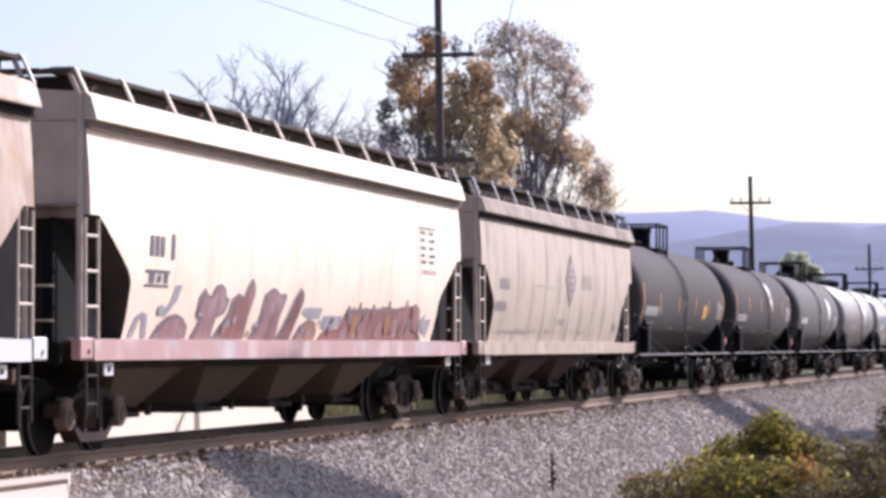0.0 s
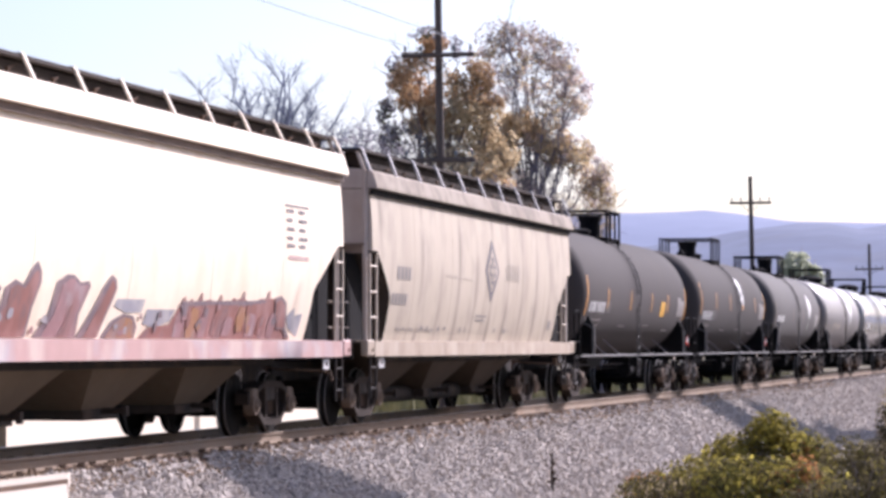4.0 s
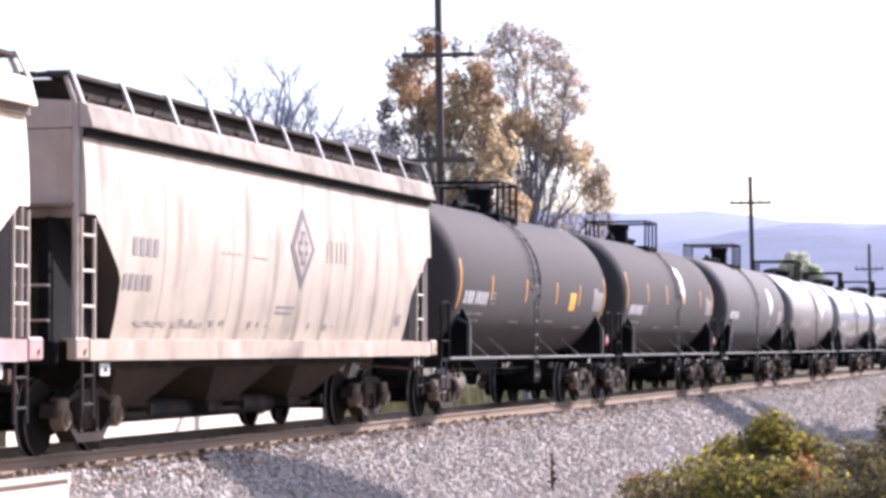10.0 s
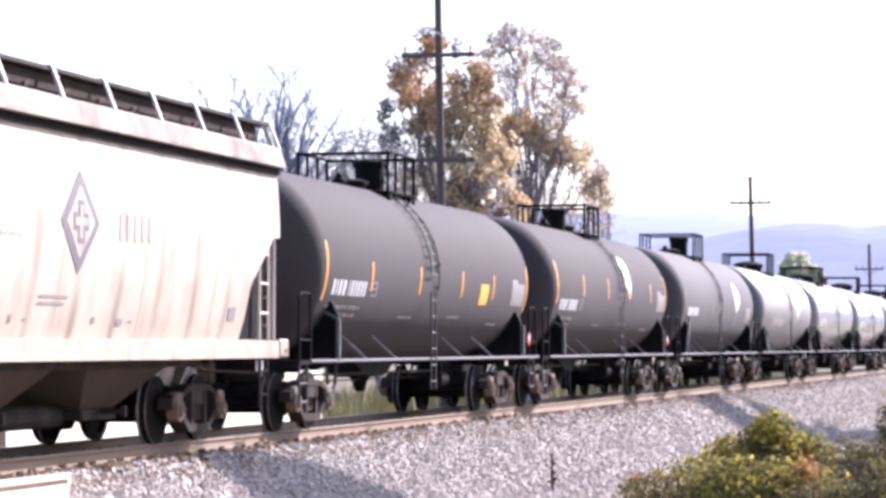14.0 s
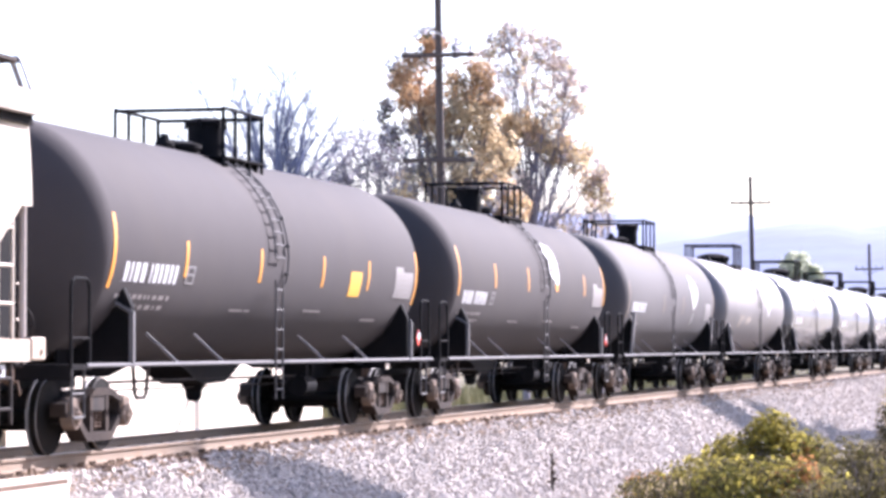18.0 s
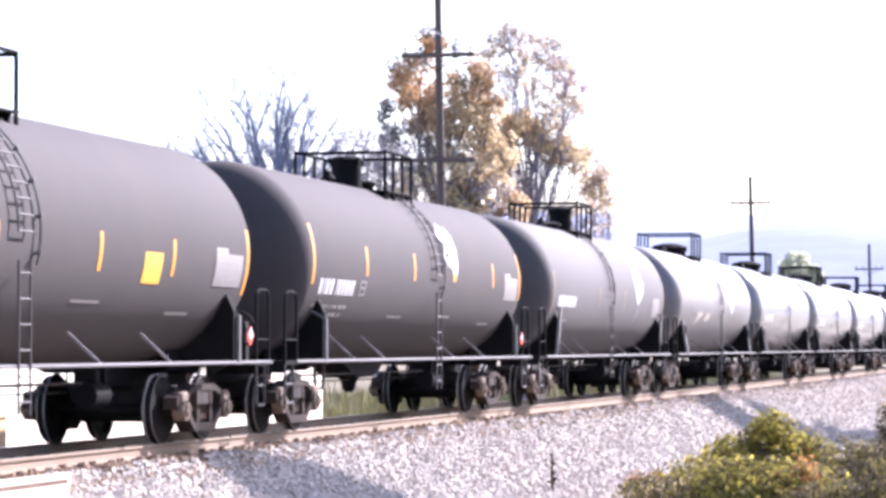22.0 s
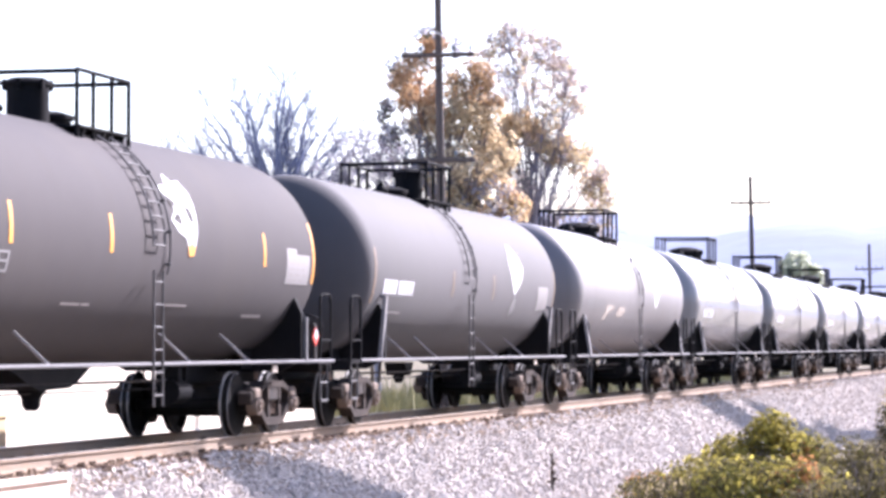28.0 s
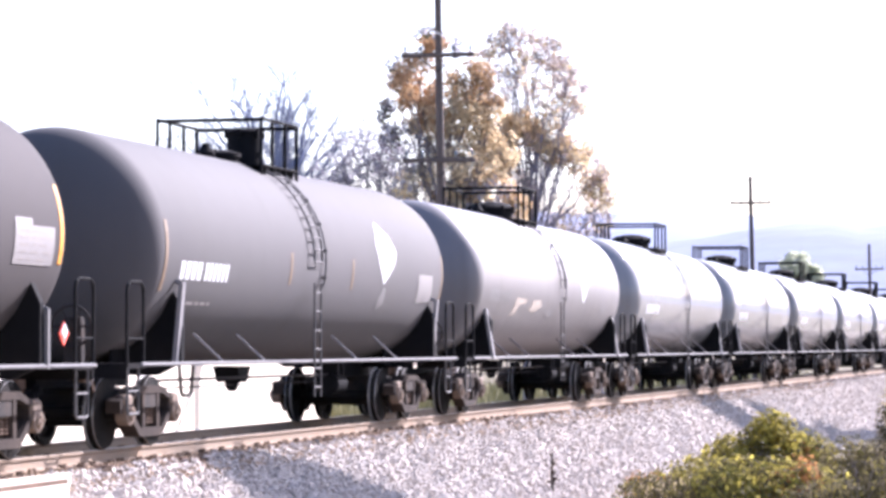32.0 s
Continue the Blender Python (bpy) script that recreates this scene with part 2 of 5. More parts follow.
M["seam_dirt"] = material("seam_dirt", (0.31, 0.255, 0.2), 0.7, 0, 4, 0.2, 0.05, (0.40, 0.34, 0.27), 0.8, 1.5)
M["leaf_olive"] = material("leaf_olive", (0.62, 0.50, 0.32), 0.75, 0, 3, 0.2, 0.0, (0.57, 0.45, 0.275), 0.7, 0.6, island=0.4)
M["mark_dust"] = material("mark_dust", (0.29, 0.25, 0.21), 0.6, 0, 12, 0.2, 0.0)
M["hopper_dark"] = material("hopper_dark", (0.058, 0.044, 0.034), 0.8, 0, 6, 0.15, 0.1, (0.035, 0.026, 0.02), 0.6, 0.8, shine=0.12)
# stones below the train, their colour darkened to carry its shade
M["shaded_stone"] = material("shaded_stone", (0.06, 0.034, 0.026), 0.95, 0, 20, 0.3, 0.5, (0.035, 0.021, 0.016), 0.6, 3, island=0.5, shine=0.06)
M["ladder_shell"] = material("ladder_shell", (0.085, 0.08, 0.08), 0.7, 0, 8, 0.15, 0.1, shine=0.2)
M["leaf_tuft"] = material("leaf_tuft", (0.40, 0.42, 0.31), 0.75, 0, 3, 0.2, 0.0, (0.32, 0.34, 0.25), 0.7, 0.5, island=0.4)
M["post_grey"] = material("post_grey", (0.17, 0.163, 0.165), 0.6, 0, 10, 0.2, 0.1, shine=0.25)
M["trough_shade"] = material("trough_shade", (0.027, 0.021, 0.018), 0.9, 0, 10, 0.3, 0.2, (0.045, 0.034, 0.027), 0.7, 1.5, shine=0.12)
M["wire"] = material("wire", (0.16, 0.18, 0.22), 0.6, 0, 5, 0.1, 0.0)


# ---- shapes ----
def box(bm, x0, x1, y0, y1, z0, z1, bevel=0.0):
    v = [bm.verts.new((x, y, z)) for x in (x0, x1) for y in (y0, y1) for z in (z0, z1)]
    faces = [bm.faces.new([v[i] for i in f]) for f in
             ((0, 1, 3, 2), (4, 6, 7, 5), (0, 4, 5, 1), (2, 3, 7, 6), (0, 2, 6, 4), (1, 5, 7, 3))]
    if bevel:
        edges = {e for f in faces for e in f.edges}
        bmesh.ops.bevel(bm, geom=list(edges), offset=bevel, segments=1, affect="EDGES")


def ring(bm, centre, a, b, r, seg):
    return [bm.verts.new(centre + (a * math.cos(t) + b * math.sin(t)) * r) for t in (2 * math.pi * i / seg for i in range(seg))]


def bridge(bm, one, two):
    n = len(one)
    for i in range(n):
        bm.faces.new((one[i], one[(i + 1) % n], two[(i + 1) % n], two[i]))


def pipe(bm, points, r, seg=6, r_end=None):
    """A round bar along points, tapering to r_end."""
    points = [Vector(p) for p in points]
    last = None
    for i, p in enumerate(points):
        way = (points[min(i + 1, len(points) - 1)] - points[max(i - 1, 0)]).normalized()
        a = way.orthogonal().normalized()
        if last and abs(last[1].dot(way)) < 0.95:
            a = (last[1] - way * last[1].dot(way)).normalized()
        b = way.cross(a)
        rad = r if r_end is None else r + (r_end - r) * i / (len(points) - 1)
        now = ring(bm, p, a, b, rad, seg)
        if last:
            bridge(bm, last[0], now)
        else:
            bm.faces.new(now[::-1])
        last = (now, a)
    bm.faces.new(last[0])


def lathe(bm, profile, seg, axis="x", at=(0, 0, 0)):
    """Rings of (along, radius) round an axis."""
    at = Vector(at)
    d = {"x": Vector((1, 0, 0)), "y": Vector((0, 1, 0)), "z": Vector((0, 0, 1))}[axis]
    a = {"x": Vector((0, 1, 0)), "y": Vector((0, 0, 1)), "z": Vector((1, 0, 0))}[axis]
    b = d.cross(a)
    last = None
    for s, r in profile:
        now = ring(bm, at + d * s, a, b, max(r, 0.001), seg)
        if last:
            bridge(bm, last, now)
        else:
            bm.faces.new(now[::-1])
        last = now
    bm.faces.new(last)


def prism(bm, outline, axis, lo, hi):
    """An outline of (u, v) pushed along an axis: x takes (y, z), y takes (x, z), z takes (x, y)."""
    def put(u, v, s):
        return {"x": (s, u, v), "y": (u, s, v), "z": (u, v, s)}[axis]
    one = [bm.verts.new(put(u, v, lo)) for u, v in outline]
    two = [bm.verts.new(put(u, v, hi)) for u, v in outline]
    bridge(bm, one, two)
    bm.faces.new(one[::-1])
    bm.faces.new(two)


def mesh(bm, name, mat, smooth=False):
    bmesh.ops.recalc_face_normals(bm, faces=bm.faces)
    data = bpy.data.meshes.new(name)
    bm.to_mesh(data)
    bm.free()
    data.materials.append(mat)
    if smooth:
        data.shade_smooth()
        data.set_sharp_from_angle(angle=radians(40))
    return data


def part(name, bm, mat, parent, label="", smooth=False, at=None):
    ob = new(name, mesh(bm, name, mat, smooth))
    ob.parent = parent
    if at:
        ob.location = at
    return tagged(ob, label)


def thing(name, label, category, group="", at=(0, 0, 0)):
    ob = new(name)
    ob.location = at
    return tagged(ob, label, category, group)


def setting(name, bm, mat, smooth=False, label=""):
    return tagged(new(name, mesh(bm, name, mat, smooth)), label, kind="structure")


def sheet(xs, ys, height):
    """A grid of ground over xs and ys."""
    bm = bmesh.new()
    rows = [[bm.verts.new((x, y, height(x, y))) for y in ys] for x in xs]
    for r, q in zip(rows, rows[1:]):
        for i in range(len(ys) - 1):
            bm.faces.new((r[i], q[i], q[i + 1], r[i + 1]))
    return bm

# ==== LARGE STRUCTURE ====
def ground_height(x, y):
    """Flat land with the raised bed of the track."""
    off = abs(y - TRACK)
    wob = 0.06 * noise.noise(Vector((x * 0.3, y * 0.3, 0)))
    if off < 1.3:
        return -0.24
    near = y < TRACK
    toe, low = (3.9, -1.78) if near else (3.2, -0.85)
    if near and x < 26:
        low = -0.36 - 1.42 * max(0.0, (x - 14) / 12)        # the road's apron, where the camera stands
    if off < toe:
        return -0.24 + (low + 0.24) * (off - 1.3) / (toe - 1.3) + wob * 0.6
    return low + wob


def steps(*runs):
    out = []
    for a, b, n in runs:
        out += [a + (b - a) * i / n for i in range(n)]
    return out + [runs[-1][1]]


XS = steps((-3000, -100, 8), (-100, 0, 10), (0, 130, 130), (130, 400, 40), (400, 4000, 12))
YS = steps((-2500, -60, 8), (-60, 0, 8), (0, 7, 7), (7, 20, 39), (20, 60, 20), (60, 3500, 14))
setting("ground", sheet(XS, YS, ground_height), M["soil"], True)

# ==== TRAIN ====
HALF_GAUGE, WHEEL = 0.755, 0.457
LIFT = 0.05                  # the bodies' ride height over their trucks
SHARED = {}
ROLLING = []                 # car, its middle at the start, its wheelsets


def piece(name, make, mat, parent, at=(0, 0, 0), turn=(0, 0, 0), label="", smooth=False, key=""):
    """A part whose mesh is made once for each kind and colour."""
    k = (key or name, mat)
    if k not in SHARED:
        bm = bmesh.new()
        make(bm)
        SHARED[k] = mesh(bm, name, M[mat], smooth)
    ob = new(name, SHARED[k])
    ob.parent = parent
    ob.matrix_basis = pose(*at, *turn)
    return tagged(ob, label)


def make_wheelset(bm):
    lathe(bm, [(-1.05, 0.075), (-0.80, 0.08), (-0.79, 0.12), (-0.70, 0.13), (-0.69, 0.09), (0.69, 0.09), (0.70, 0.13), (0.79, 0.12), (0.80, 0.08), (1.05, 0.075)], 12, "y")
    for s in (-1, 1):
        prof = [(-0.075, 0.15), (-0.07, 0.36), (-0.06, 0.39), (-0.058, WHEEL - 0.006), (-0.044, WHEEL), (0.035, WHEEL + 0.004), (0.045, WHEEL + 0.026), (0.058, WHEEL + 0.028), (0.072, WHEEL + 0.020), (0.075, 0.385), (0.0, 0.36), (0.0, 0.16)]
        prof = [(a, r) if s < 0 else (-a, r) for a, r in prof]
        lathe(bm, prof, 28, "y", (0, s * HALF_GAUGE, 0))


def paint_rim_glints(data):
    """Rim edges of each wheel take bare bright steel to paint in their glint."""
    if len(data.materials) > 1:
        return
    data.materials.append(M["rim_glint"])
    for p in data.polygons:
        low = min(math.hypot(data.vertices[v].co.x, data.vertices[v].co.z) for v in p.vertices)
        across = abs(p.center.y) - HALF_GAUGE
        p.material_index = int(low > 0.44 and not -0.04 < across < 0.04)


def make_side_frame(bm):
    for s in (-1, 1):
        prism(bm, [(s * u, v) for u, v in ((1.12, 0.46), (1.12, 0.62), (1.04, 0.66), (0.72, 0.66), (0.70, 0.44), (0.76, 0.40), (0.76, 0.575), (1.02, 0.575), (1.04, 0.46))], "y", -0.1, 0.1)
    prism(bm, [(-0.80, 0.60), (-0.42, 0.70), (0.42, 0.70), (0.80, 0.60), (0.80, 0.665), (0.42, 0.79), (-0.42, 0.79), (-0.80, 0.665)], "y", -0.115, 0.115)
    prism(bm, [(-0.77, 0.40), (-0.42, 0.15), (0.42, 0.15), (0.77, 0.40), (0.77, 0.51), (0.40, 0.26), (-0.40, 0.26), (-0.77, 0.51)], "y", -0.115, 0.115)
    for x in (-0.27, 0.27):
        box(bm, x - 0.05, x + 0.05, -0.11, 0.11, 0.27, 0.74)
    for x in (-0.889, 0.889):
        box(bm, x - 0.15, x + 0.15, -0.10, 0.10, 0.555, 0.66, 0.02)


def make_springs(bm):
    for x in (-0.15, 0.0, 0.15):
        pts = [(x + 0.065 * math.cos(a * 1.05), 0.065 * math.sin(a * 1.05), 0.29 + 0.26 * a / 36) for a in range(37)]
        pipe(bm, pts, 0.017, 5)
    box(bm, -0.22, 0.22, -0.09, 0.09, 0.555, 0.6)


def make_bearing(bm):
    lathe(bm, [(-0.13, 0.03), (-0.13, 0.085), (-0.10, 0.10), (-0.09, 0.15), (0.06, 0.155), (0.075, 0.12)], 16, "y")
    for i in range(3):
        a = i * 2.094
        lathe(bm, [(-0.148, 0.02), (-0.12, 0.022)], 6, "y", (0.045 * math.cos(a), 0, 0.045 * math.sin(a)))
    box(bm, -0.15, 0.15, -0.08, 0.08, 0.07, 0.24, 0.035)


def make_bolster(bm):
    prism(bm, [(-1.1, 0.52), (-0.9, 0.42), (0.9, 0.42), (1.1, 0.52), (1.1, 0.70), (0.4, 0.80), (-0.4, 0.80), (-1.1, 0.70)], "x", -0.2, 0.2)
    lathe(bm, [(0.78, 0.24), (0.90, 0.22)], 16, "z")
    # block added inside the truck to imitate the deep shade there
    box(bm, -0.33, 0.33, -0.88, 0.88, 0.27, 0.72, 0.03)
    for s in (-1, 1):
        box(bm, s * 0.42 - 0.05, s * 0.42 + 0.05, -0.85, 0.85, 0.33, 0.42)
        for y in (-HALF_GAUGE, HALF_GAUGE):
            prism(bm, [(s * 0.385, 0.30), (s * 0.42, 0.24), (s * 0.42, 0.66), (s * 0.385, 0.60)], "y", y - 0.06, y + 0.06)
        box(bm, s * 0.40 - 0.04, s * 0.40 + 0.04, -0.7, 0.7, 0.36, 0.46)


def truck(car, x):
    base = piece("truck", make_bolster, "steel_dark", car, (x, 0, -LIFT), label="dark four-wheeled freight truck with sprung side frames")
    sets = []
    for y in (-1.0, 1.0):
        piece("side_frame", make_side_frame, "frame_brown", base, (0, y, 0), smooth=False)
        piece("spring", make_springs, "rust", base, (0, y, 0), smooth=True)
    for dx in (-0.889, 0.889):
        sets.append(piece("wheelset", make_wheelset, "wheel", base, (dx, 0, WHEEL), smooth=True))
        paint_rim_glints(sets[-1].data)
        for y, turn in ((-1.06, 0), (1.06, 180)):
            piece("bearing_cap", make_bearing, "bearing", base, (dx, y, WHEEL), (0, 0, turn), "dusty brown bearing cap", smooth=True)
    return sets


def make_coupler(bm):
    box(bm, -0.75, 0.0, -0.10, 0.10, 0.78, 0.94, 0.02)
    prism(bm, [(0.0, -0.13), (0.16, -0.20), (0.30, -0.17), (0.24, -0.02), (0.33, 0.06), (0.30, 0.17), (0.14, 0.20), (0.0, 0.14)], "z", 0.73, 1.0)
    box(bm, 0.14, 0.2, 0.12, 0.18, 0.68, 1.05, 0.01)


def make_hose(bm):
    pts = [(0.0, 0.3, 0.72), (0.1, 0.31, 0.62), (0.2, 0.3, 0.46), (0.33, 0.26, 0.36), (0.46, 0.22, 0.38)]
    pipe(bm, pts, 0.028, 7)
    box(bm, -0.04, 0.06, 0.25, 0.35, 0.68, 0.78)


def couplings(car, x):
    for s, turn in ((1, 0), (-1, 180)):
        piece("coupler", make_coupler, "rust", car, (s * x, 0, 0), (0, 0, turn), "rusty knuckle coupler", key="coupler")
        piece("air_hose", make_hose, "black_paint", car, (s * x, 0, 0), (0, 0, turn), smooth=True)


def ladder(car, x, y, z0, z1, wide, rungs, mat, name="ladder", bar=0.018, yard=0.0):
    """An upright ladder; yard: how far its foot stands out from its head."""
    def rails(bm):
        for dx in (-wide / 2, wide / 2):
            pipe(bm, [(dx, 0, z0), (dx, 0, z1)], bar * 1.25, 6)
    key = f"{name}{z0:.2f}{z1:.2f}{wide:.2f}"
    lad = piece(name, rails, mat, car, (x, y, 0), key=key)

    def rung(bm):
        pipe(bm, [(-wide / 2, 0, 0), (wide / 2, 0, 0)], bar, 6)
    for i in range(rungs):
        piece("rung", rung, mat, lad, (0, 0, z0 + (z1 - z0) * (i + 0.5) / rungs), key=f"rung{wide:.2f}{bar}")
    return lad


# ---- tank cars ----
TANK_R, TANK_Z, TANK_HALF = 1.53, 2.54, 7.50


def make_shell(bm):
    head = [(-TANK_HALF - 0.78 * math.cos(a), TANK_R * math.sin(a)) for a in (math.pi / 2 * i / 14 for i in range(15))]
    mids = [(-TANK_HALF + 2 * TANK_HALF * i / 6, TANK_R) for i in range(1, 6)]
    lathe(bm, head + mids + [(-x, r) for x, r in reversed(head)], 64, "x", (0, 0, TANK_Z))


def wrap(bm, x0, x1, z0, z1, lift=0.006, n=6):
    """A patch laid on the near flank of the tank between two heights."""
    rows = []
    for i in range(n + 1):
        z = z0 + (z1 - z0) * i / n
        y = -math.sqrt(max(0.0, (TANK_R + lift) ** 2 - (z - TANK_Z) ** 2))
        rows.append([bm.verts.new((x, y, z)) for x in (x0, x1)])
    for a, b in zip(rows, rows[1:]):
        bm.faces.new((a[0], a[1], b[1], b[0]))


def patch(car, name, mat, spots, label=""):
    """Painted marks on the flank, each by itself: spots of (x0, x1, z0, z1)."""
    ob = None
    for s in spots:
        bm = bmesh.new()
        wrap(bm, *s)
        ob = part(name, bm, M[mat], car, label)
    return ob


def outline_on_flank(bm, points, place, lift=0.008):
    """A filled outline of (x, z) laid on a flank; place gives the flank's y at a height."""
    zs = sorted({z for _, z in points})
    levels = []
    for za, zb in zip(zs, zs[1:]):
        n = max(1, int((zb - za) / 0.06))
        levels += [(za + (zb - za) * i / n, za + (zb - za) * (i + 1) / n) for i in range(n)]

    def cross(z):
        return sorted(xa + (xb - xa) * (z - za) / (zb - za) for (xa, za), (xb, zb) in zip(points, points[1:] + points[:1]) if (za <= z < zb) or (zb <= z < za))
    for za, zb in levels:
        e = (zb - za) * 0.002
        a, b = cross(za + e), cross(zb - e)
        for j in range(0, min(len(a), len(b)) - 1, 2):
            q = [(a[j], za), (a[j + 1], za), (b[j + 1], zb), (b[j], zb)]
            bm.faces.new([bm.verts.new((x, place(z) - lift, z)) for x, z in q])
    bmesh.ops.remove_doubles(bm, verts=bm.verts, dist=0.004)


def tank_flank(z):
    return -math.sqrt(max(0.0, TANK_R ** 2 - (z - TANK_Z) ** 2))


def marks(x0, x1, z0, z1, count, gap=0.3):
    """Bars in place of characters, side by side."""
    w = (x1 - x0) / count
    return [(x0 + w * i, x0 + w * (i + 1 - gap), z0, z1) for i in range(count)]


def bar_row(x, z0, z1, widths, gap=0.07):
    """Bars of given widths side by side, in place of characters."""
    out = []
    for w in widths:
        out.append((x, x + w, z0, z1))
        x += w + gap
    return out


def make_platform(bm):
    box(bm, -0.94, 0.94, -0.20, 0.20, 3.955, 3.985)
    for x in (-0.72, 0.0, 0.72):
        box(bm, x - 0.025, x + 0.025, -0.18, 0.18, 3.90, 3.957)


def make_platform_leg(bm):
    box(bm, -0.03, 0.03, -0.03, 0.03, 3.70, 3.96)


def make_guard(bm):
    """One side's railing of the platform."""
    pipe(bm, [(-0.93, 0, 3.80), (-0.93, 0, 4.67), (0.93, 0, 4.67), (0.93, 0, 3.76)], 0.03, 6)
    for x in (-0.36, 0.3):
        pipe(bm, [(x, 0, 3.80), (x, 0, 4.67)], 0.028, 6)


def make_cross_guard(bm):
    pipe(bm, [(0, -0.82, 4.65), (0, 0.82, 4.65)], 0.03, 6)


def make_housing(bm):
    lathe(bm, [(3.94, 0.32), (4.04, 0.32), (4.05, 0.27), (4.51, 0.27), (4.52, 0.30), (4.56, 0.30), (4.61, 0.22)], 20, "z")
    for i in range(6):
        a = i * 1.047
        box(bm, 0.29 * math.cos(a) - 0.025, 0.29 * math.cos(a) + 0.025, 0.29 * math.sin(a) - 0.025, 0.29 * math.sin(a) + 0.025, 4.45, 4.59)


def make_low_housing(bm):
    lathe(bm, [(3.89, 0.50), (4.19, 0.50), (4.21, 0.54), (4.26, 0.54), (4.34, 0.44), (4.39, 0.2), (4.40, 0.02)], 18, "z")
    for i in range(8):
        a = i * math.pi / 4
        box(bm, 0.52 * math.cos(a) - 0.03, 0.52 * math.cos(a) + 0.03, 0.52 * math.sin(a) - 0.03, 0.52 * math.sin(a) + 0.03, 4.14, 4.30)


def make_valve(bm):
    lathe(bm, [(3.94, 0.10), (4.11, 0.10), (4.12, 0.14), (4.17, 0.14), (4.25, 0.07), (4.31, 0.05)], 12, "z")


def make_manway(bm):
    lathe(bm, [(3.91, 0.30), (4.11, 0.30), (4.12, 0.34), (4.18, 0.34), (4.23, 0.18)], 20, "z")
    box(bm, -0.4, -0.28, -0.06, 0.06, 4.07, 4.23, 0.01)


def make_saddle(bm):
    """The bolster and cradle under one end of the tank."""
    n = 16
    arc = [(-1.43 + 2.86 * i / n) for i in range(n + 1)]
    prism(bm, [(-1.54, 1.05), (-1.2, 0.88), (1.2, 0.88), (1.54, 1.05), (1.54, 1.74)] + [(y, TANK_Z - math.sqrt((TANK_R + 0.01) ** 2 - y * y)) for y in reversed(arc)] + [(-1.54, 1.74)], "x", -0.06, 0.06)
    for y in (-0.75, 0.75):
        box(bm, -0.55, 0.55, y - 0.02, y + 0.02, 0.92, 1.25)


def make_stub_sill(bm):
    box(bm, -2.2, 1.05, -0.24, 0.24, 0.72, 0.98, 0.01)
    box(bm, -1.6, 0.9, -0.3, 0.3, 0.98, 1.03)


def make_end_deck(bm):
    prism(bm, [(-0.30, 0.98), (0.34, 0.98), (0.34, 0.86), (0.38, 0.86), (0.38, 1.045), (-0.30, 1.045)], "y", -1.45, 1.45)


def make_hoop(bm):
    pts = [(-0.30, 0, 1.0), (-0.30, 0, 1.93), (-0.27, 0, 2.01), (-0.18, 0, 2.05), (0.18, 0, 2.05), (0.27, 0, 2.01), (0.30, 0, 1.93), (0.30, 0, 1.0)]
    pipe(bm, pts, 0.022, 6)
    pipe(bm, [(-0.30, 0, 1.35), (0.30, 0, 1.35)], 0.014, 5)


def make_side_rail(bm):
    pipe(bm, [(-8.5, 0, 1.03), (8.5, 0, 1.03)], 0.026, 7)


def make_strut(bm):
    pipe(bm, [(0, 0.44, 1.42), (0, 0.0, 1.03)], 0.021, 6)


def make_bolster_post(bm):
    box(bm, -0.035, 0.035, -0.03, 0.03, 1.0, 1.68)
    pipe(bm, [(0, 0, 1.67), (0, 0.24, 1.80)], 0.03, 5)


def make_tall_post(bm):
    """A broad post that stands out a little at its head."""
    prism(bm, [(0.06, 1.0), (0.12, 1.0), (0.03, 2.08), (-0.03, 2.08)], "x", -0.06, 0.06)
    pipe(bm, [(0, 0.0, 2.05), (0, 0.16, 2.12)], 0.03, 5)


def make_raked_post(bm):
    """A broad post that leans in against the shell."""
    prism(bm, [(-0.06, 1.0), (0.0, 1.0), (0.16, 1.98), (0.10, 1.98)], "x", -0.065, 0.065)


def make_sump(bm):
    prism(bm, [(-1.5, 0.98), (1.3, 0.98), (0.95, 0.84), (0.55, 0.72), (-0.45, 0.70), (-0.85, 0.78), (-1.2, 0.9)], "y", -0.32, 0.32)
    lathe(bm, [(0.44, 0.07), (0.50, 0.12), (0.60, 0.13), (0.72, 0.2)], 14, "z", (0.05, 0, 0))


def make_small_sump(bm):
    prism(bm, [(-0.35, 0.95), (0.35, 0.95), (0.14, 0.70), (-0.14, 0.70)], "y", -0.2, 0.2)
    lathe(bm, [(0.56, 0.06), (0.62, 0.1), (0.72, 0.12)], 12, "z")


def make_brake(bm):
    lathe(bm, [(-0.35, 0.05), (-0.33, 0.17), (0.2, 0.18), (0.22, 0.1), (0.5, 0.035), (0.75, 0.03)], 14, "x", (0, 0, 0.62))
    box(bm, -0.25, -0.1, -0.12, 0.12, 0.75, 0.95)
    box(bm, 0.1, 0.2, -0.12, 0.12, 0.75, 0.95)


def make_rod(bm):
    pipe(bm, [(-4.8, 0, 0.78), (4.8, 0, 0.78)], 0.022, 6)
    pipe(bm, [(-4.6, 0.25, 0.66), (4.6, 0.25, 0.66)], 0.014, 5)


def make_hanger(bm):
    pipe(bm, [(-0.30, 0, 0.98), (-0.22, 0, 0.62), (-0.15, 0, 0.57), (0.15, 0, 0.57), (0.22, 0, 0.62), (0.30, 0, 0.98)], 0.028, 6)


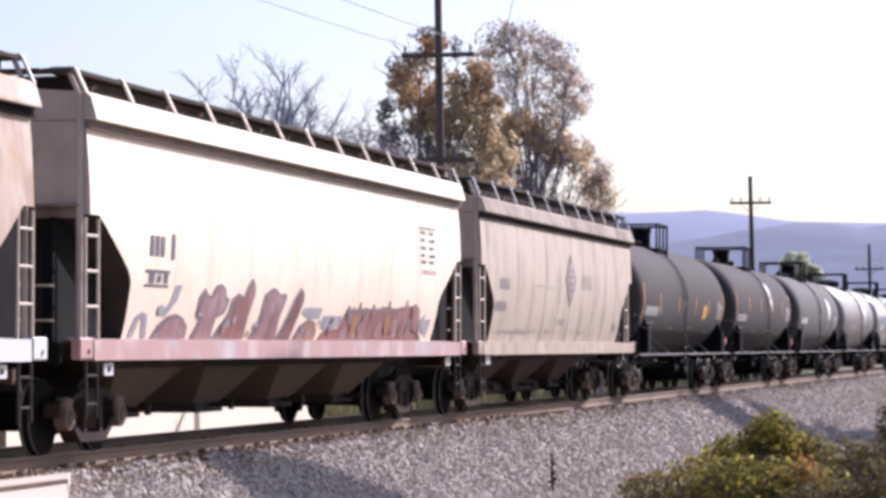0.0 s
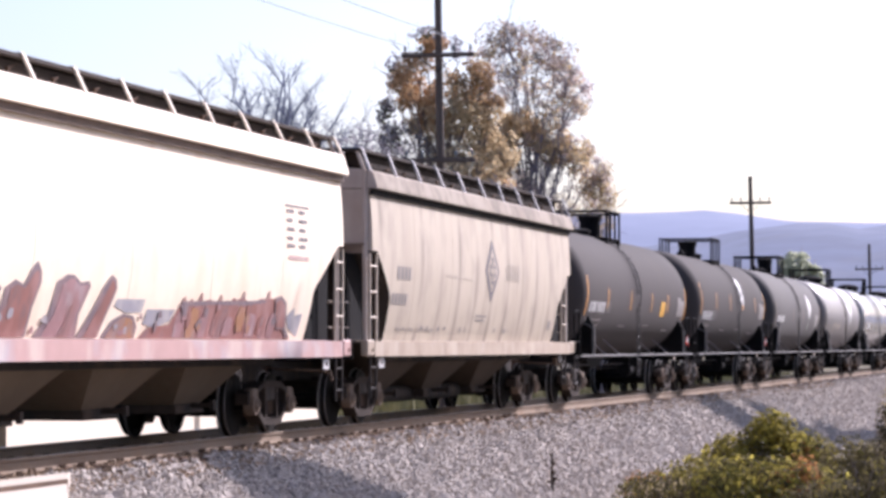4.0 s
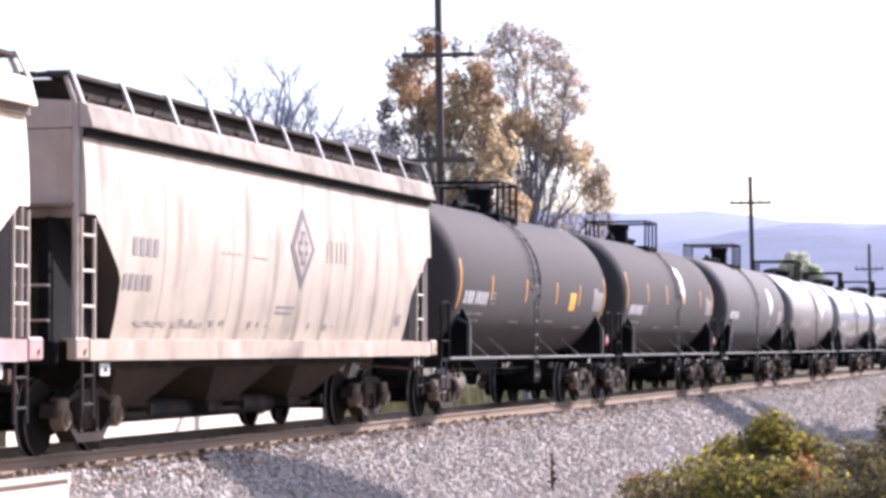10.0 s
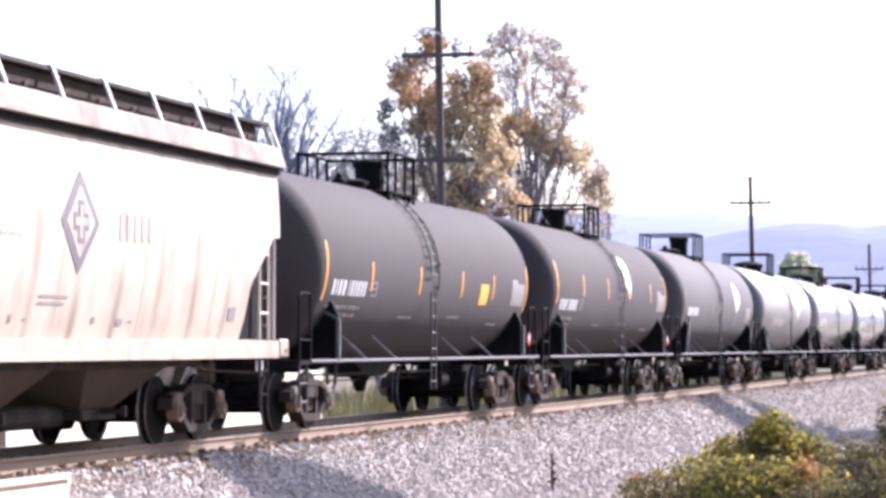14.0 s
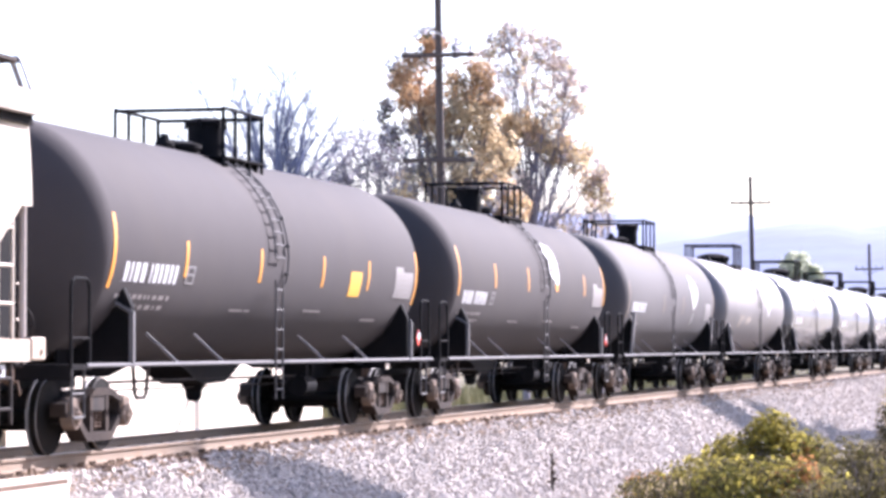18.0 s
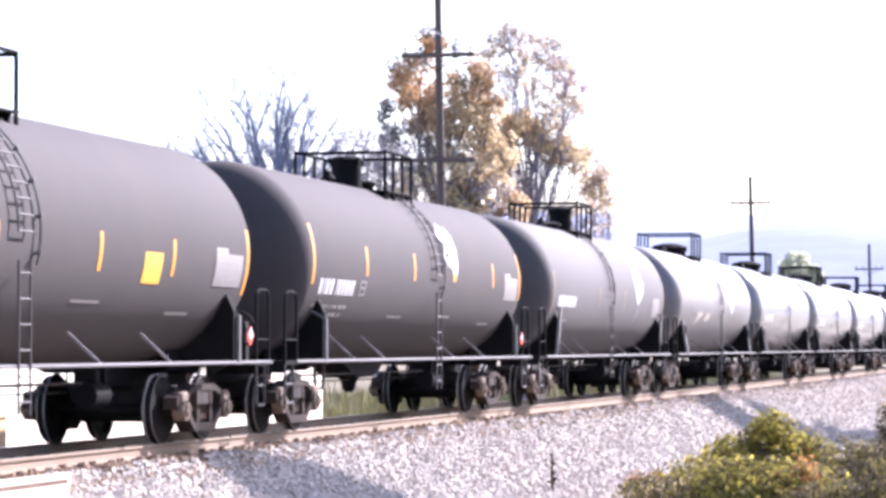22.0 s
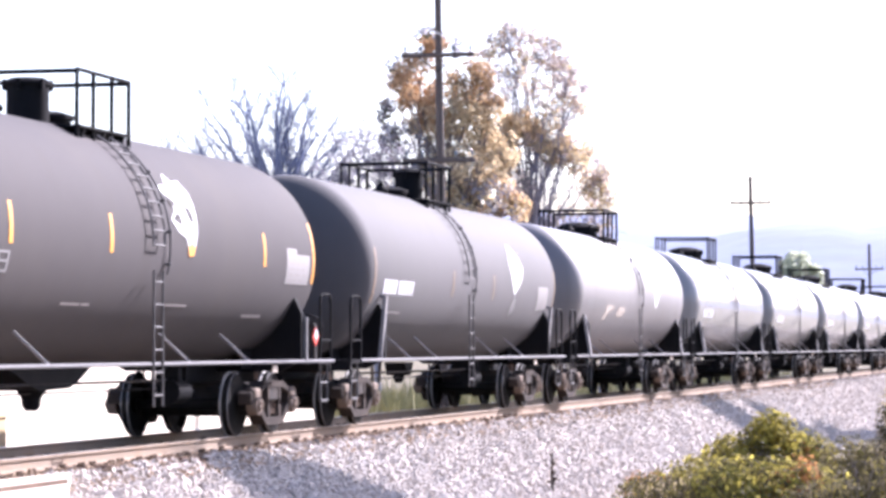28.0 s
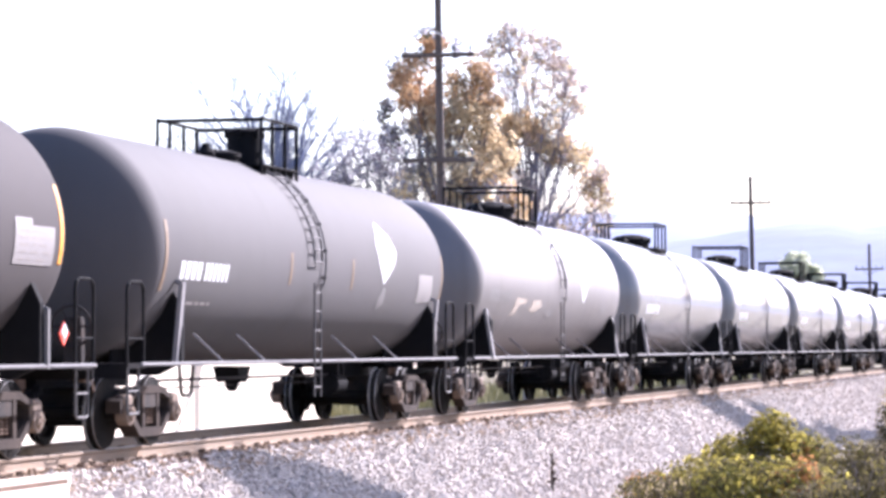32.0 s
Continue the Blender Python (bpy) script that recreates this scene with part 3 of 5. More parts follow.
def make_curved_ladder(bm):
    """The rails of the ladder that follows the tank's flank from the platform."""
    for dx in (-0.22, 0.22):
        pipe(bm, [(dx, -(TANK_R + 0.07) * math.sin(a), TANK_Z + (TANK_R + 0.07) * math.cos(a)) for a in (radians(32 + 5.3 * i) for i in range(12))], 0.015, 5)


def make_conduit(bm):
    """A pipe beside the ladder, held off the shell by small feet."""
    arc = [radians(34 + 5.0 * i) for i in range(15)]
    pipe(bm, [(0, -(TANK_R + 0.05) * math.sin(a), TANK_Z + (TANK_R + 0.05) * math.cos(a)) for a in arc], 0.014, 5)
    for a in arc[1::3]:
        pipe(bm, [(0, -(TANK_R - 0.01) * math.sin(a), TANK_Z + (TANK_R - 0.01) * math.cos(a)), (0, -(TANK_R + 0.08) * math.sin(a), TANK_Z + (TANK_R + 0.08) * math.cos(a))], 0.025, 5)


def make_rung(bm):
    pipe(bm, [(-0.22, 0, 0), (0.22, 0, 0)], 0.014, 5)


def make_diamond(bm):
    prism(bm, [(0, -0.14), (0.14, 0), (0, 0.14), (-0.14, 0)], "y", -0.008, 0.008)


def make_sill_step(bm):
    pipe(bm, [(-0.2, 0, 1.0), (-0.2, 0, 0.45), (-0.16, 0, 0.42), (0.16, 0, 0.42), (0.2, 0, 0.45), (0.2, 0, 1.0)], 0.02, 6)
    pipe(bm, [(-0.2, 0, 0.7), (0.2, 0, 0.7)], 0.015, 5)


def make_lever(bm):
    pipe(bm, [(-0.05, -1.45, 0.72), (0.02, -1.4, 0.86), (0.03, -0.5, 0.9), (0.12, -0.15, 0.98)], 0.017, 6)
    box(bm, -0.06, 0.03, -1.35, -1.27, 0.83, 1.0)


def make_brake_wheel(bm):
    pipe(bm, [(-0.1, 0.26 * math.cos(a), 1.5 + 0.26 * math.sin(a)) for a in (math.pi * i / 10 for i in range(21))], 0.02, 6)
    for i in range(3):
        a = math.pi * i / 3
        pipe(bm, [(-0.1, -0.26 * math.cos(a), 1.5 - 0.26 * math.sin(a)), (-0.1, 0.26 * math.cos(a), 1.5 + 0.26 * math.sin(a))], 0.012, 5)
    box(bm, -0.08, 0.06, -0.12, 0.12, 1.0, 1.62, 0.02)


def make_glint_tag(bm):
    box(bm, -0.1, 0.1, -0.008, 0.008, 0.88, 0.98)


def tank_car(x, shell, label, big_sump=True, strips=(), strip_up=0.0, strip_mat="yellow", placard=None, climb=0.0, dome=(-0.12, 0.0), lid=(0.42, -0.05), deck=-0.08):
    car = thing("tank_car", label, "tank car", "tank cars of the train", (x, TRACK, LIFT))
    tank = piece("tank", make_shell, shell, car, smooth=True)
    for y in (-0.66, 0.66):
        top = piece("platform", make_platform, "black_paint", car, (deck, y, 0))
        for sx in (-0.72, 0.72):
            piece("platform_leg", make_platform_leg, "black_paint", top, (sx, y * 0.2, 0))
        piece("guard_rail", make_guard, "black_paint", top, (0, y * 0.24, 0))
    for sx in (-0.93, 0.93):
        piece("cross_rail", make_cross_guard, "black_paint", car, (deck + sx, 0, 0))
    low = shell in ("tank_mid", "tank_pale")
    piece("valve_housing", make_low_housing if low else make_housing, "black_paint", car, (*dome, 0), label="black valve housing with bolted lid", smooth=True, key="low_housing" if low else "valve_housing")
    piece("manway", make_manway, "black_paint", car, (*lid, 0), smooth=True)
    piece("relief_valve", make_valve, "black_paint", car, (-1.15, 0.05, 0), smooth=True)
    lad = piece("curved_ladder", make_curved_ladder, "ladder_shell", car, (climb, 0, 0))
    for i in range(9):
        a = radians(38 + 6.6 * i)
        piece("rung", make_rung, "ladder_shell", lad, (0, -(TANK_R + 0.07) * math.sin(a), TANK_Z + (TANK_R + 0.07) * math.cos(a)), key="tank_rung")
    piece("conduit", make_conduit, "ladder_shell", car, (climb + 0.48, 0, 0), smooth=True)
    ladder(car, climb, -1.59, 0.50, 2.2, 0.34, 6, "ladder_grey", "lower_ladder", 0.013)
    for s in (-1, 1):
        end = s * 6.86
        turn = 0 if s > 0 else 180
        piece("saddle", make_saddle, "black_paint", car, (end, 0, 0))
        piece("stub_sill", make_stub_sill, "black_paint", car, (s * 7.6, 0, 0), (0, 0, turn))
        piece("end_deck", make_end_deck, "black_paint", car, (s * 8.35, 0, 0), (0, 0, turn))
        for y in (-1.45, 1.45):
            piece("end_handrail", make_hoop, "black_paint", car, (s * 8.42, y, 0))
            piece("bolster_post", {"tank_grey": make_bolster_post, "tank_light": make_tall_post}.get(shell, make_raked_post), "rail_grey" if shell == "tank_grey" else "post_grey", car, (s * 6.95, y * 1.075, 0), (0, 0, 0 if y < 0 else 180), "grey bolster post", key=f"bolster_post_{shell}")
    for y, turn in ((-1.56, 0), (1.56, 180)):
        piece("side_rail", make_side_rail, "rail_grey", car, (0, y, 0), (0, 0, turn), "grey pipe along the deck's edge")
        for sx in (-5.2, -3.3, 1.65, 4.2):
            piece("strut", make_strut, "mark_faint", car, (sx, y, 0), (0, 0, turn))
    piece("sump", make_sump if big_sump else make_small_sump, "black_paint", car, (0, 0, 0), key="sump" if big_sump else "small_sump", label="black bottom outlet")
    piece("brake_cylinder", make_brake, "black_paint", car, (4.6, -0.35, 0), smooth=True)
    piece("brake_rod", make_rod, "steel_dark", car, (0, -0.3, 0))
    piece("rod_hanger", make_hanger, "steel_dark", car, (-3.95, -0.6, 0))
    for sx in (-7.46, 7.48) if strips else ():
        patch(car, "reflector_strip", strip_mat, [(sx - 0.05, sx + 0.05, 1.96 + strip_up, 2.87 + strip_up)], "tall amber reflector strip")
    for sx in strips:
        patch(car, "reflector_strip", strip_mat, [(sx - 0.05, sx + 0.05, 2.15 + strip_up, 2.62 + strip_up)], "amber reflector strip")
    if placard:
        patch(car, "placard", "placard_yellow", [(placard - 0.33, placard + 0.33, 2.04, 2.43)], "yellow square placard")
    for s in (-1, 1):
        for y, turn in ((-1.42, 0), (1.42, 180)):
            piece("sill_step", make_sill_step, "ladder_grey", car, (s * 8.42, y, 0), (0, 0, turn))
        piece("uncoupling_lever", make_lever, "rust", car, (s * 8.78, 0, 0), (0, 0, 0 if s > 0 else 180))
    piece("brake_wheel", make_brake_wheel, "steel_dark", car, (-8.68, -0.75, 0), smooth=True)
    # pale tag added to stand in for the bright glint above the truck
    piece("routing_tag", make_glint_tag, "ladder_paint", car, (5.6, -1.5, 0), label="small pale square tag")
    couplings(car, 8.75)
    ROLLING.append((car, x, truck(car, -6.86) + truck(car, 6.86)))
    return car


# ---- covered hoppers ----
def hopper_width(z, belly=1.72):
    """Half the car's width: a barrel side that tucks in below."""
    if z > 2.7:
        return belly - 0.05 * ((z - 2.7) / 1.0) ** 2
    return belly - 0.21 * ((2.7 - z) / 1.4) ** 2


def hopper_half(z, half, inset):
    """Half the body's length: upright ends above, drawn in below."""
    if z > 2.78:
        return half
    if z > 2.1:
        return half - 0.3 - (inset - 0.3) * (2.78 - z) / 0.68
    return half - inset - 0.1 * (2.1 - z)


def hopper_car(x, half, label, side, sill, rail_paint, bins, inset, crest=4.035, board_top=4.38, eave_z=3.74, name="covered_hopper"):
    ends = "end_brown"
    car = thing(name, label, "hopper car", "covered hoppers of the train", (x, TRACK, LIFT))
    bm = bmesh.new()
    levels = [1.30 + (2.779 - 1.30) * i / 12 for i in range(13)] + [2.782 + (eave_z - 2.782) * i / 7 for i in range(8)]
    last = None
    n = 12
    for z in levels:
        h, w = hopper_half(z, half, inset), hopper_width(z)
        now = [bm.verts.new((-h + 2 * h * i / n, -w, z)) for i in range(n + 1)] + [bm.verts.new((h - 2 * h * i / n, w, z)) for i in range(n + 1)]
        if last:
            bridge(bm, last, now)
        last = now
    bm.faces.new(last)
    bm.normal_update()
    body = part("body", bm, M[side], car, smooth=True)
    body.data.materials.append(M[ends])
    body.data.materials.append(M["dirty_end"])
    # lower ends and downward faces carry their shade as a dark brown
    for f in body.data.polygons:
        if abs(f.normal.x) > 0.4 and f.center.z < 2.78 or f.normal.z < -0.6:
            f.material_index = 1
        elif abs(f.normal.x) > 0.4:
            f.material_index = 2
    # seams between the side sheets
    for i in range(1, 6):
        sx = -half + 2 * half * i / 6
        if abs(sx) > half - 1:
            continue
        bm = bmesh.new()
        for j in range(14):
            za, zb = 1.34 + 2.3 * j / 14, 1.34 + 2.3 * (j + 1) / 14
            bm.faces.new([bm.verts.new((sx + d, -hopper_width(z) - 0.003, z)) for d, z in ((-0.02, za), (0.02, za), (0.02, zb), (-0.02, zb))])
        part("side_seam", bm, M["seam_dirt" if side == "grey_cream" else side], body)
    # roof
    bm = bmesh.new()
    prism(bm, [(-1.80, eave_z + 0.01), (1.80, eave_z + 0.01), (1.795, eave_z + 0.05), (1.73, crest - 0.05), (1.66, crest), (0.5, crest + 0.09), (-0.5, crest + 0.09), (-1.66, crest), (-1.73, crest - 0.05), (-1.795, eave_z + 0.05)], "x", -half - 0.02, half + 0.02)
    roof = part("roof", bm, M["dusty_roof" if side == "grey_cream" else side], car)
    roof.data.materials.append(M["dirty_end"])
    for f in roof.data.polygons:
        f.material_index = int(abs(f.normal.x) > 0.6)
    for y in (-1, 1):
        def eave(bm):
            box(bm, -half - 0.02, half + 0.02, -0.02, 0.02, eave_z - 0.075, eave_z + 0.005)
            box(bm, -half - 0.02, half + 0.02, -0.03, 0.03, eave_z - 0.095, eave_z - 0.075)
        # black strips under the roof lip paint in the overhang's shadow
        piece("eave", eave, "eave_brown" if side == "cream" else "black_paint", roof, (0, y * 1.695, 0), key=f"eave{half}{eave_z}")

        def board(bm):
            box(bm, -half - 0.15, half + 0.15, -0.18, 0.18, board_top - 0.045, board_top)
        walkway = piece("running_board", board, "end_brown", car, (0, y * 1.36, 0), (0, 0, 0 if y < 0 else 180), key=f"board{half}{board_top}")
        number = int(half * 2 / 1.52)
        for i in range(number + 1):
            def bracket(bm):
                prism(bm, [(0.12, board_top + 0.004), (-0.17, board_top + 0.004), (-0.185, board_top - 0.03), (-0.31, crest - 0.02), (-0.35, crest - 0.03), (-0.21, board_top - 0.01), (-0.18, board_top + 0.022), (0.12, board_top + 0.022)], "x", -0.028, 0.028)
            piece("bracket", bracket, rail_paint, walkway, (-half - 0.05 + (2 * half + 0.1) * i / number, 0, 0), key=f"bracket{crest}")

    # trough widened as fill; its near-black brown paints in the boards' shadow
    def coaming(bm):
        box(bm, -half + 0.25, half - 0.25, -1.44, 1.44, crest + 0.06, board_top - 0.047, 0.03)
    hatch = piece("hatch_trough", coaming, "trough_shade", car, key=f"coaming{half}{crest}")

    def latch(bm):
        box(bm, -0.035, 0.035, -0.02, 0.02, -0.03, 0.02)
        pipe(bm, [(0, -0.02, 0), (0.08, -0.03, 0.03)], 0.012, 5)
    for i in range(14):
        piece("latch", latch, "rust", hatch, (-half + 0.7 + (2 * half - 1.4) * i / 13, -1.455, crest + 0.10), key="latch")

    def crossing(bm):
        box(bm, -0.2, 0.2, -1.17, 1.17, board_top - 0.04, board_top - 0.004)
    for s in (-1, 1):
        piece("end_running_board", crossing, "end_brown", car, (s * (half + 0.02), 0, 0), key=f"crossing{crest}")

    # side sills, end posts, ladders
    long_half = half + 0.28

    def channel(bm):
        prism(bm, [(-0.06, 1.09), (0.10, 1.09), (0.10, 1.115), (-0.03, 1.115), (-0.03, 1.30), (0.34, 1.325), (0.34, 1.35), (-0.06, 1.33)], "x", -half + 0.1, half - 0.1)
    for y, turn in ((-1.68, 0), (1.68, 180)):
        piece("side_sill", channel, sill, car, (0, y, 0), (0, 0, turn), key=f"channel{half}")
    for s in (-1, 1):
        def end_frame(bm):
            box(bm, -0.10, 0.05, -1.45, 1.45, 1.05, 1.30)
            for yy in (-1.3, -0.45, 0.45, 1.3):
                box(bm, -0.08, 0.02, yy - 0.05, yy + 0.05, 1.3, 2.62)
            prism(bm, [(0.0, 1.3), (-1.2, 1.3), (-0.12, 2.5), (0.0, 2.5)], "y", -0.06, 0.06)
        piece("end_frame", end_frame, "black_paint", car, (s * long_half, 0, 0), (0, 0, 0 if s > 0 else 180), key="end_frame")

        # gusset in black, so the recess's shade sits in its colour
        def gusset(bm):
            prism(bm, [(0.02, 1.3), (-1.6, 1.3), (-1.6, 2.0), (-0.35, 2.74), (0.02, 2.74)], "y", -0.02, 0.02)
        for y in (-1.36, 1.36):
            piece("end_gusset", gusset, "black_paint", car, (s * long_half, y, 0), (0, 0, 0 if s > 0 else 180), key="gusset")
        step_in = 0.1 if s < 0 else (-0.72 if side == "grey_cream" else -0.2)
        for y in (-1.70, 1.70):
            ladder(car, s * half + step_in, y, 1.10, 2.74, 0.42, 4, "ladder_paint")
            ladder(car, s * half + step_in, y, 0.42, 1.08, 0.36, 2, "steel_dark", "step")

        def ledge(bm):
            box(bm, -0.02, 0.10, -1.60, 1.60, 2.865, 2.90)
            box(bm, -0.02, 0.035, -1.60, 1.60, 2.74, 2.865)
        piece("end_ledge", ledge, "eave_brown", car, (s * half, 0, 0), (0, 0, 0 if s > 0 else 180), key="ledge", label="brown ledge across the car's end")

        def post(bm):
            pipe(bm, [(0, 0, 1.32), (0, 0, eave_z + 0.02)], 0.045, 8)
            pipe(bm, [(0, 0, eave_z + 0.02), (-0.02, 0.0, crest - 0.04), (-0.03, 0.12, board_top - 0.05)], 0.03, 6)
        for y, turn in ((-1.60, 0), (1.60, 180)):
            piece("corner_post", post, "dirty_end", car, (s * (half + 0.03), y, 0), (0, 0, turn), smooth=True, key=f"post{eave_z}{turn}")

        def sill_end(bm):
            box(bm, -0.20, 0.22, -0.06, 0.06, 1.10, 1.355, 0.02)
            pipe(bm, [(0.08, -0.06, 1.20), (0.08, -0.085, 1.20)], 0.03, 8)
        for y, turn in ((-1.68, 0), (1.68, 180)):
            piece("jacking_pad", sill_end, sill, car, (s * (half + 0.16), y, 0), (0, 0, turn), key="jacking_pad")
        piece("uncoupling_lever", make_lever, "rust", car, (s * (long_half + 0.10), 0, 0), (0, 0, 0 if s > 0 else 180))

        def grab(bm):
            pipe(bm, [(0, -0.55, 1.55), (0.09, -0.55, 1.55), (0.09, 0.55, 1.55), (0, 0.55, 1.55)], 0.015, 5)
            pipe(bm, [(0, -0.55, 1.95), (0.09, -0.55, 1.95), (0.09, 0.55, 1.95), (0, 0.55, 1.95)], 0.015, 5)
        piece("grab_iron", grab, "ladder_paint", car, (s * (long_half + 0.05), -0.85, 0), (0, 0, 0 if s > 0 else 180), key="grab")
        if s < 0:
            piece("brake_wheel", make_brake_wheel, "rust", car, (-long_half - 0.06, -0.55, 0.85), smooth=True)

        if side == "rusty_white":
            def corner(bm):
                pipe(bm, [(0, 0, 1.2), (0, 0, 3.4), (0, 0.1, 3.75), (0, 0.5, 4.42)], 0.03, 6)
            piece("corner_rail", corner, "rust", car, (s * (half + 0.1), -1.66, 0), key="corner")

        def stub(bm):
            box(bm, -2.4, 0.5, -0.26, 0.26, 0.70, 1.02, 0.01)
        piece("draft_sill", stub, "steel_dark", car, (s * (long_half - 0.1), 0, 0), (0, 0, 0 if s > 0 else 180), key="draft_sill")

        def plate(bm):
            box(bm, -0.15, 0.15, -0.01, 0.01, 0.91, 1.06)
        tag = piece("routing_tag", plate, "white_paint", car, (s * (long_half - 1.05), -1.66, 0), key="tag", label="small pale square tag")

        def tag_hole(bm):
            box(bm, -0.05, 0.05, -0.004, 0.004, 0.955, 1.015)
        piece("tag_hole", tag_hole, "end_brown", tag, (0, -0.014, 0), key="tag_hole")
    # bins below the sill
    run = 2 * (half - 2.35)
    for i in range(bins):
        w = run / bins
        c = -run / 2 + w * (i + 0.5)

        def bin_shape(bm):
            tops = [bm.verts.new(p) for p in ((-w / 2, -1.3, 1.32), (w / 2, -1.3, 1.32), (w / 2, 1.3, 1.32), (-w / 2, 1.3, 1.32))]
            lows = [bm.verts.new(p) for p in ((-0.62, -0.6, 0.44), (0.5, -0.6, 0.44), (0.5, 0.6, 0.44), (-0.62, 0.6, 0.44))]
            bridge(bm, tops, lows)
            bm.faces.new(lows[::-1])
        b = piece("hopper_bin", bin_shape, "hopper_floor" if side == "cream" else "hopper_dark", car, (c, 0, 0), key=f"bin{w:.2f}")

        def gate(bm):
            box(bm, -0.66, 0.56, -0.66, 0.66, 0.32, 0.45, 0.01)
            pipe(bm, [(0, -0.66, 0.43), (0, -0.95, 0.43)], 0.035, 8)
            box(bm, -0.05, 0.05, -1.0, -0.94, 0.36, 0.5)
        piece("outlet_gate", gate, "steel_dark", b, key="gate")

    def spine(bm):
        box(bm, -half + 1.5, half - 1.5, -0.26, 0.26, 0.85, 1.1)
        for y in (-1.2, 1.2):
            box(bm, -half + 2.0, half - 2.0, y - 0.02, y + 0.02, 0.98, 1.1)
    piece("centre_sill", spine, "steel_dark", car, key=f"spine{half}")
    couplings(car, long_half + 0.14)
    ROLLING.append((car, x, truck(car, -half + 1.75) + truck(car, half - 1.75)))
    return car


def hopper_marks(car, name, mat, spots, label=""):
    """Each painted bar by itself."""
    for x0, x1, z0, z1 in spots:
        bm = bmesh.new()
        n = 4
        for i in range(n):
            za, zb = z0 + (z1 - z0) * i / n, z0 + (z1 - z0) * (i + 1) / n
            bm.faces.new([bm.verts.new((x, -hopper_width(z) - 0.008, z)) for x, z in ((x0, za), (x1, za), (x1, zb), (x0, zb))])
        part(name, bm, M[mat], car, label)


rusty = hopper_car(20.2, 8.5, "weathered grey covered hopper streaked with orange rust", "rusty_white", "pale_sill", "pale_sill", 3, 1.2, 4.17, 4.45, 3.86)
cream = hopper_car(39.87, 9.43, "cream covered hopper with red graffiti along its lower side", "cream", "sill_pink", "cream", 4, 1.5, 4.20, 4.47, 3.87)
third = hopper_car(59.39, 8.35, "dusty grey-cream covered hopper with a diamond emblem", "grey_cream", "sill_tan", "pale_sill", 3, 1.25, 4.08, 4.42, 3.77)


def outlet_pipe(bm):
    pipe(bm, [(-4.4, 0, 0.38), (3.9, 0, 0.38)], 0.15, 12)


piece("outlet_pipe", outlet_pipe, "steel_dark", third, (-0.6, -0.3, 0))


# painted marks on the hoppers
def flank_shape(car, name, mat, points, label="", lift=0.010):
    bm = bmesh.new()
    outline_on_flank(bm, points, lambda z: -hopper_width(z), lift)
    return part(name, bm, M[mat], car, label)


def diamond(cx, cz, w, h):
    return [(cx, cz - h), (cx + w, cz), (cx, cz + h), (cx - w, cz)]


emblem = flank_shape(third, "emblem", "mark_grey", diamond(0.47, 2.68, 0.62, 0.60), "grey diamond emblem", 0.008)
flank_shape(emblem, "emblem_field", "grey_cream", diamond(0.47, 2.68, 0.44, 0.425), "", 0.012)
def plus(cx, cz, arm, thick, up):
    """A stepped cross."""
    return [(cx + x, cz + z * up) for x, z in ((-thick, -arm), (thick, -arm), (thick, -thick), (arm, -thick), (arm, thick), (thick, thick), (thick, arm), (-thick, arm), (-thick, thick), (-arm, thick), (-arm, -thick), (-thick, -thick))]


flank_shape(emblem, "emblem_cross", "mark_grey", plus(0.47, 2.68, 0.25, 0.105, 1.0), "", 0.016)
flank_shape(emblem, "emblem_heart", "grey_cream", plus(0.47, 2.68, 0.19, 0.045, 1.0), "", 0.020)
hopper_marks(third, "lettering", "mark_dust", bar_row(1.78, 2.52, 2.84, (0.10, 0.10, 0.11, 0.12, 0.12), 0.15), "faded grey block lettering")
hopper_marks(third, "reporting_mark", "mark_faint", marks(-6.75, -5.75, 2.36, 2.58, 4, 0.35) + marks(-7.0, -5.9, 1.94, 2.13, 5, 0.35), "faded grey bars of lettering")
rng = random.Random(77)
hopper_marks(third, "stencil_line", "mark_faint", [(x, x + rng.uniform(0.08, 0.22), 1.52 + rng.uniform(-0.02, 0.02), 1.56 + rng.uniform(0, 0.05)) for x in [-6.8 + 0.42 * i for i in range(24)] if rng.random() < 0.7])
hopper_marks(third, "stencil_line", "mark_faint", [(-0.6, 0.3, 1.80, 1.83), (-0.6, 0.2, 1.72, 1.75), (6.3, 6.6, 1.6, 1.78)])
hopper_marks(third, "stencil_line", "mark_dust", bar_row(-3.3, 2.48, 2.52, (0.1, 0.16, 0.08, 0.2), 0.1) + bar_row(-1.9, 2.46, 2.49, (0.2, 0.1, 0.14), 0.1) + bar_row(-6.3, 1.50, 1.56, (0.3, 0.12, 0.2, 0.24, 0.1, 0.3), 0.25))
hopper_marks(cream, "reporting_mark", "mark_grey", marks(-7.35, -6.75, 2.37, 2.62, 3, 0.3) + [(-6.55, -6.42, 2.34, 2.66)], "grey bars of lettering")
hopper_marks(cream, "car_mark", "mark_grey", [(-7.45, -6.55, 2.16, 2.2), (-7.3, -7.1, 2.04, 2.16), (-7.0, -6.85, 2.05, 2.14), (-6.75, -6.6, 2.04, 2.16), (-7.45, -6.55, 1.99, 2.02)], "grey bars of lettering")
rows = []
for i, z in enumerate((3.2, 3.07, 2.94, 2.81, 2.70)):
    rows += [(6.42, 6.78 - 0.08 * (i % 2), z - 0.028, z + 0.022), (7.02, 7.34 + 0.1 * (i % 2), z - 0.028, z + 0.022)]
hopper_marks(cream, "owner_mark", "mark_grey", rows + [(6.35, 7.55, 3.26, 3.29)], "stack of short grey bars")
hopper_marks(cream, "owner_stripe", "sill_pink", [(6.5, 7.5, 2.50, 2.56)])


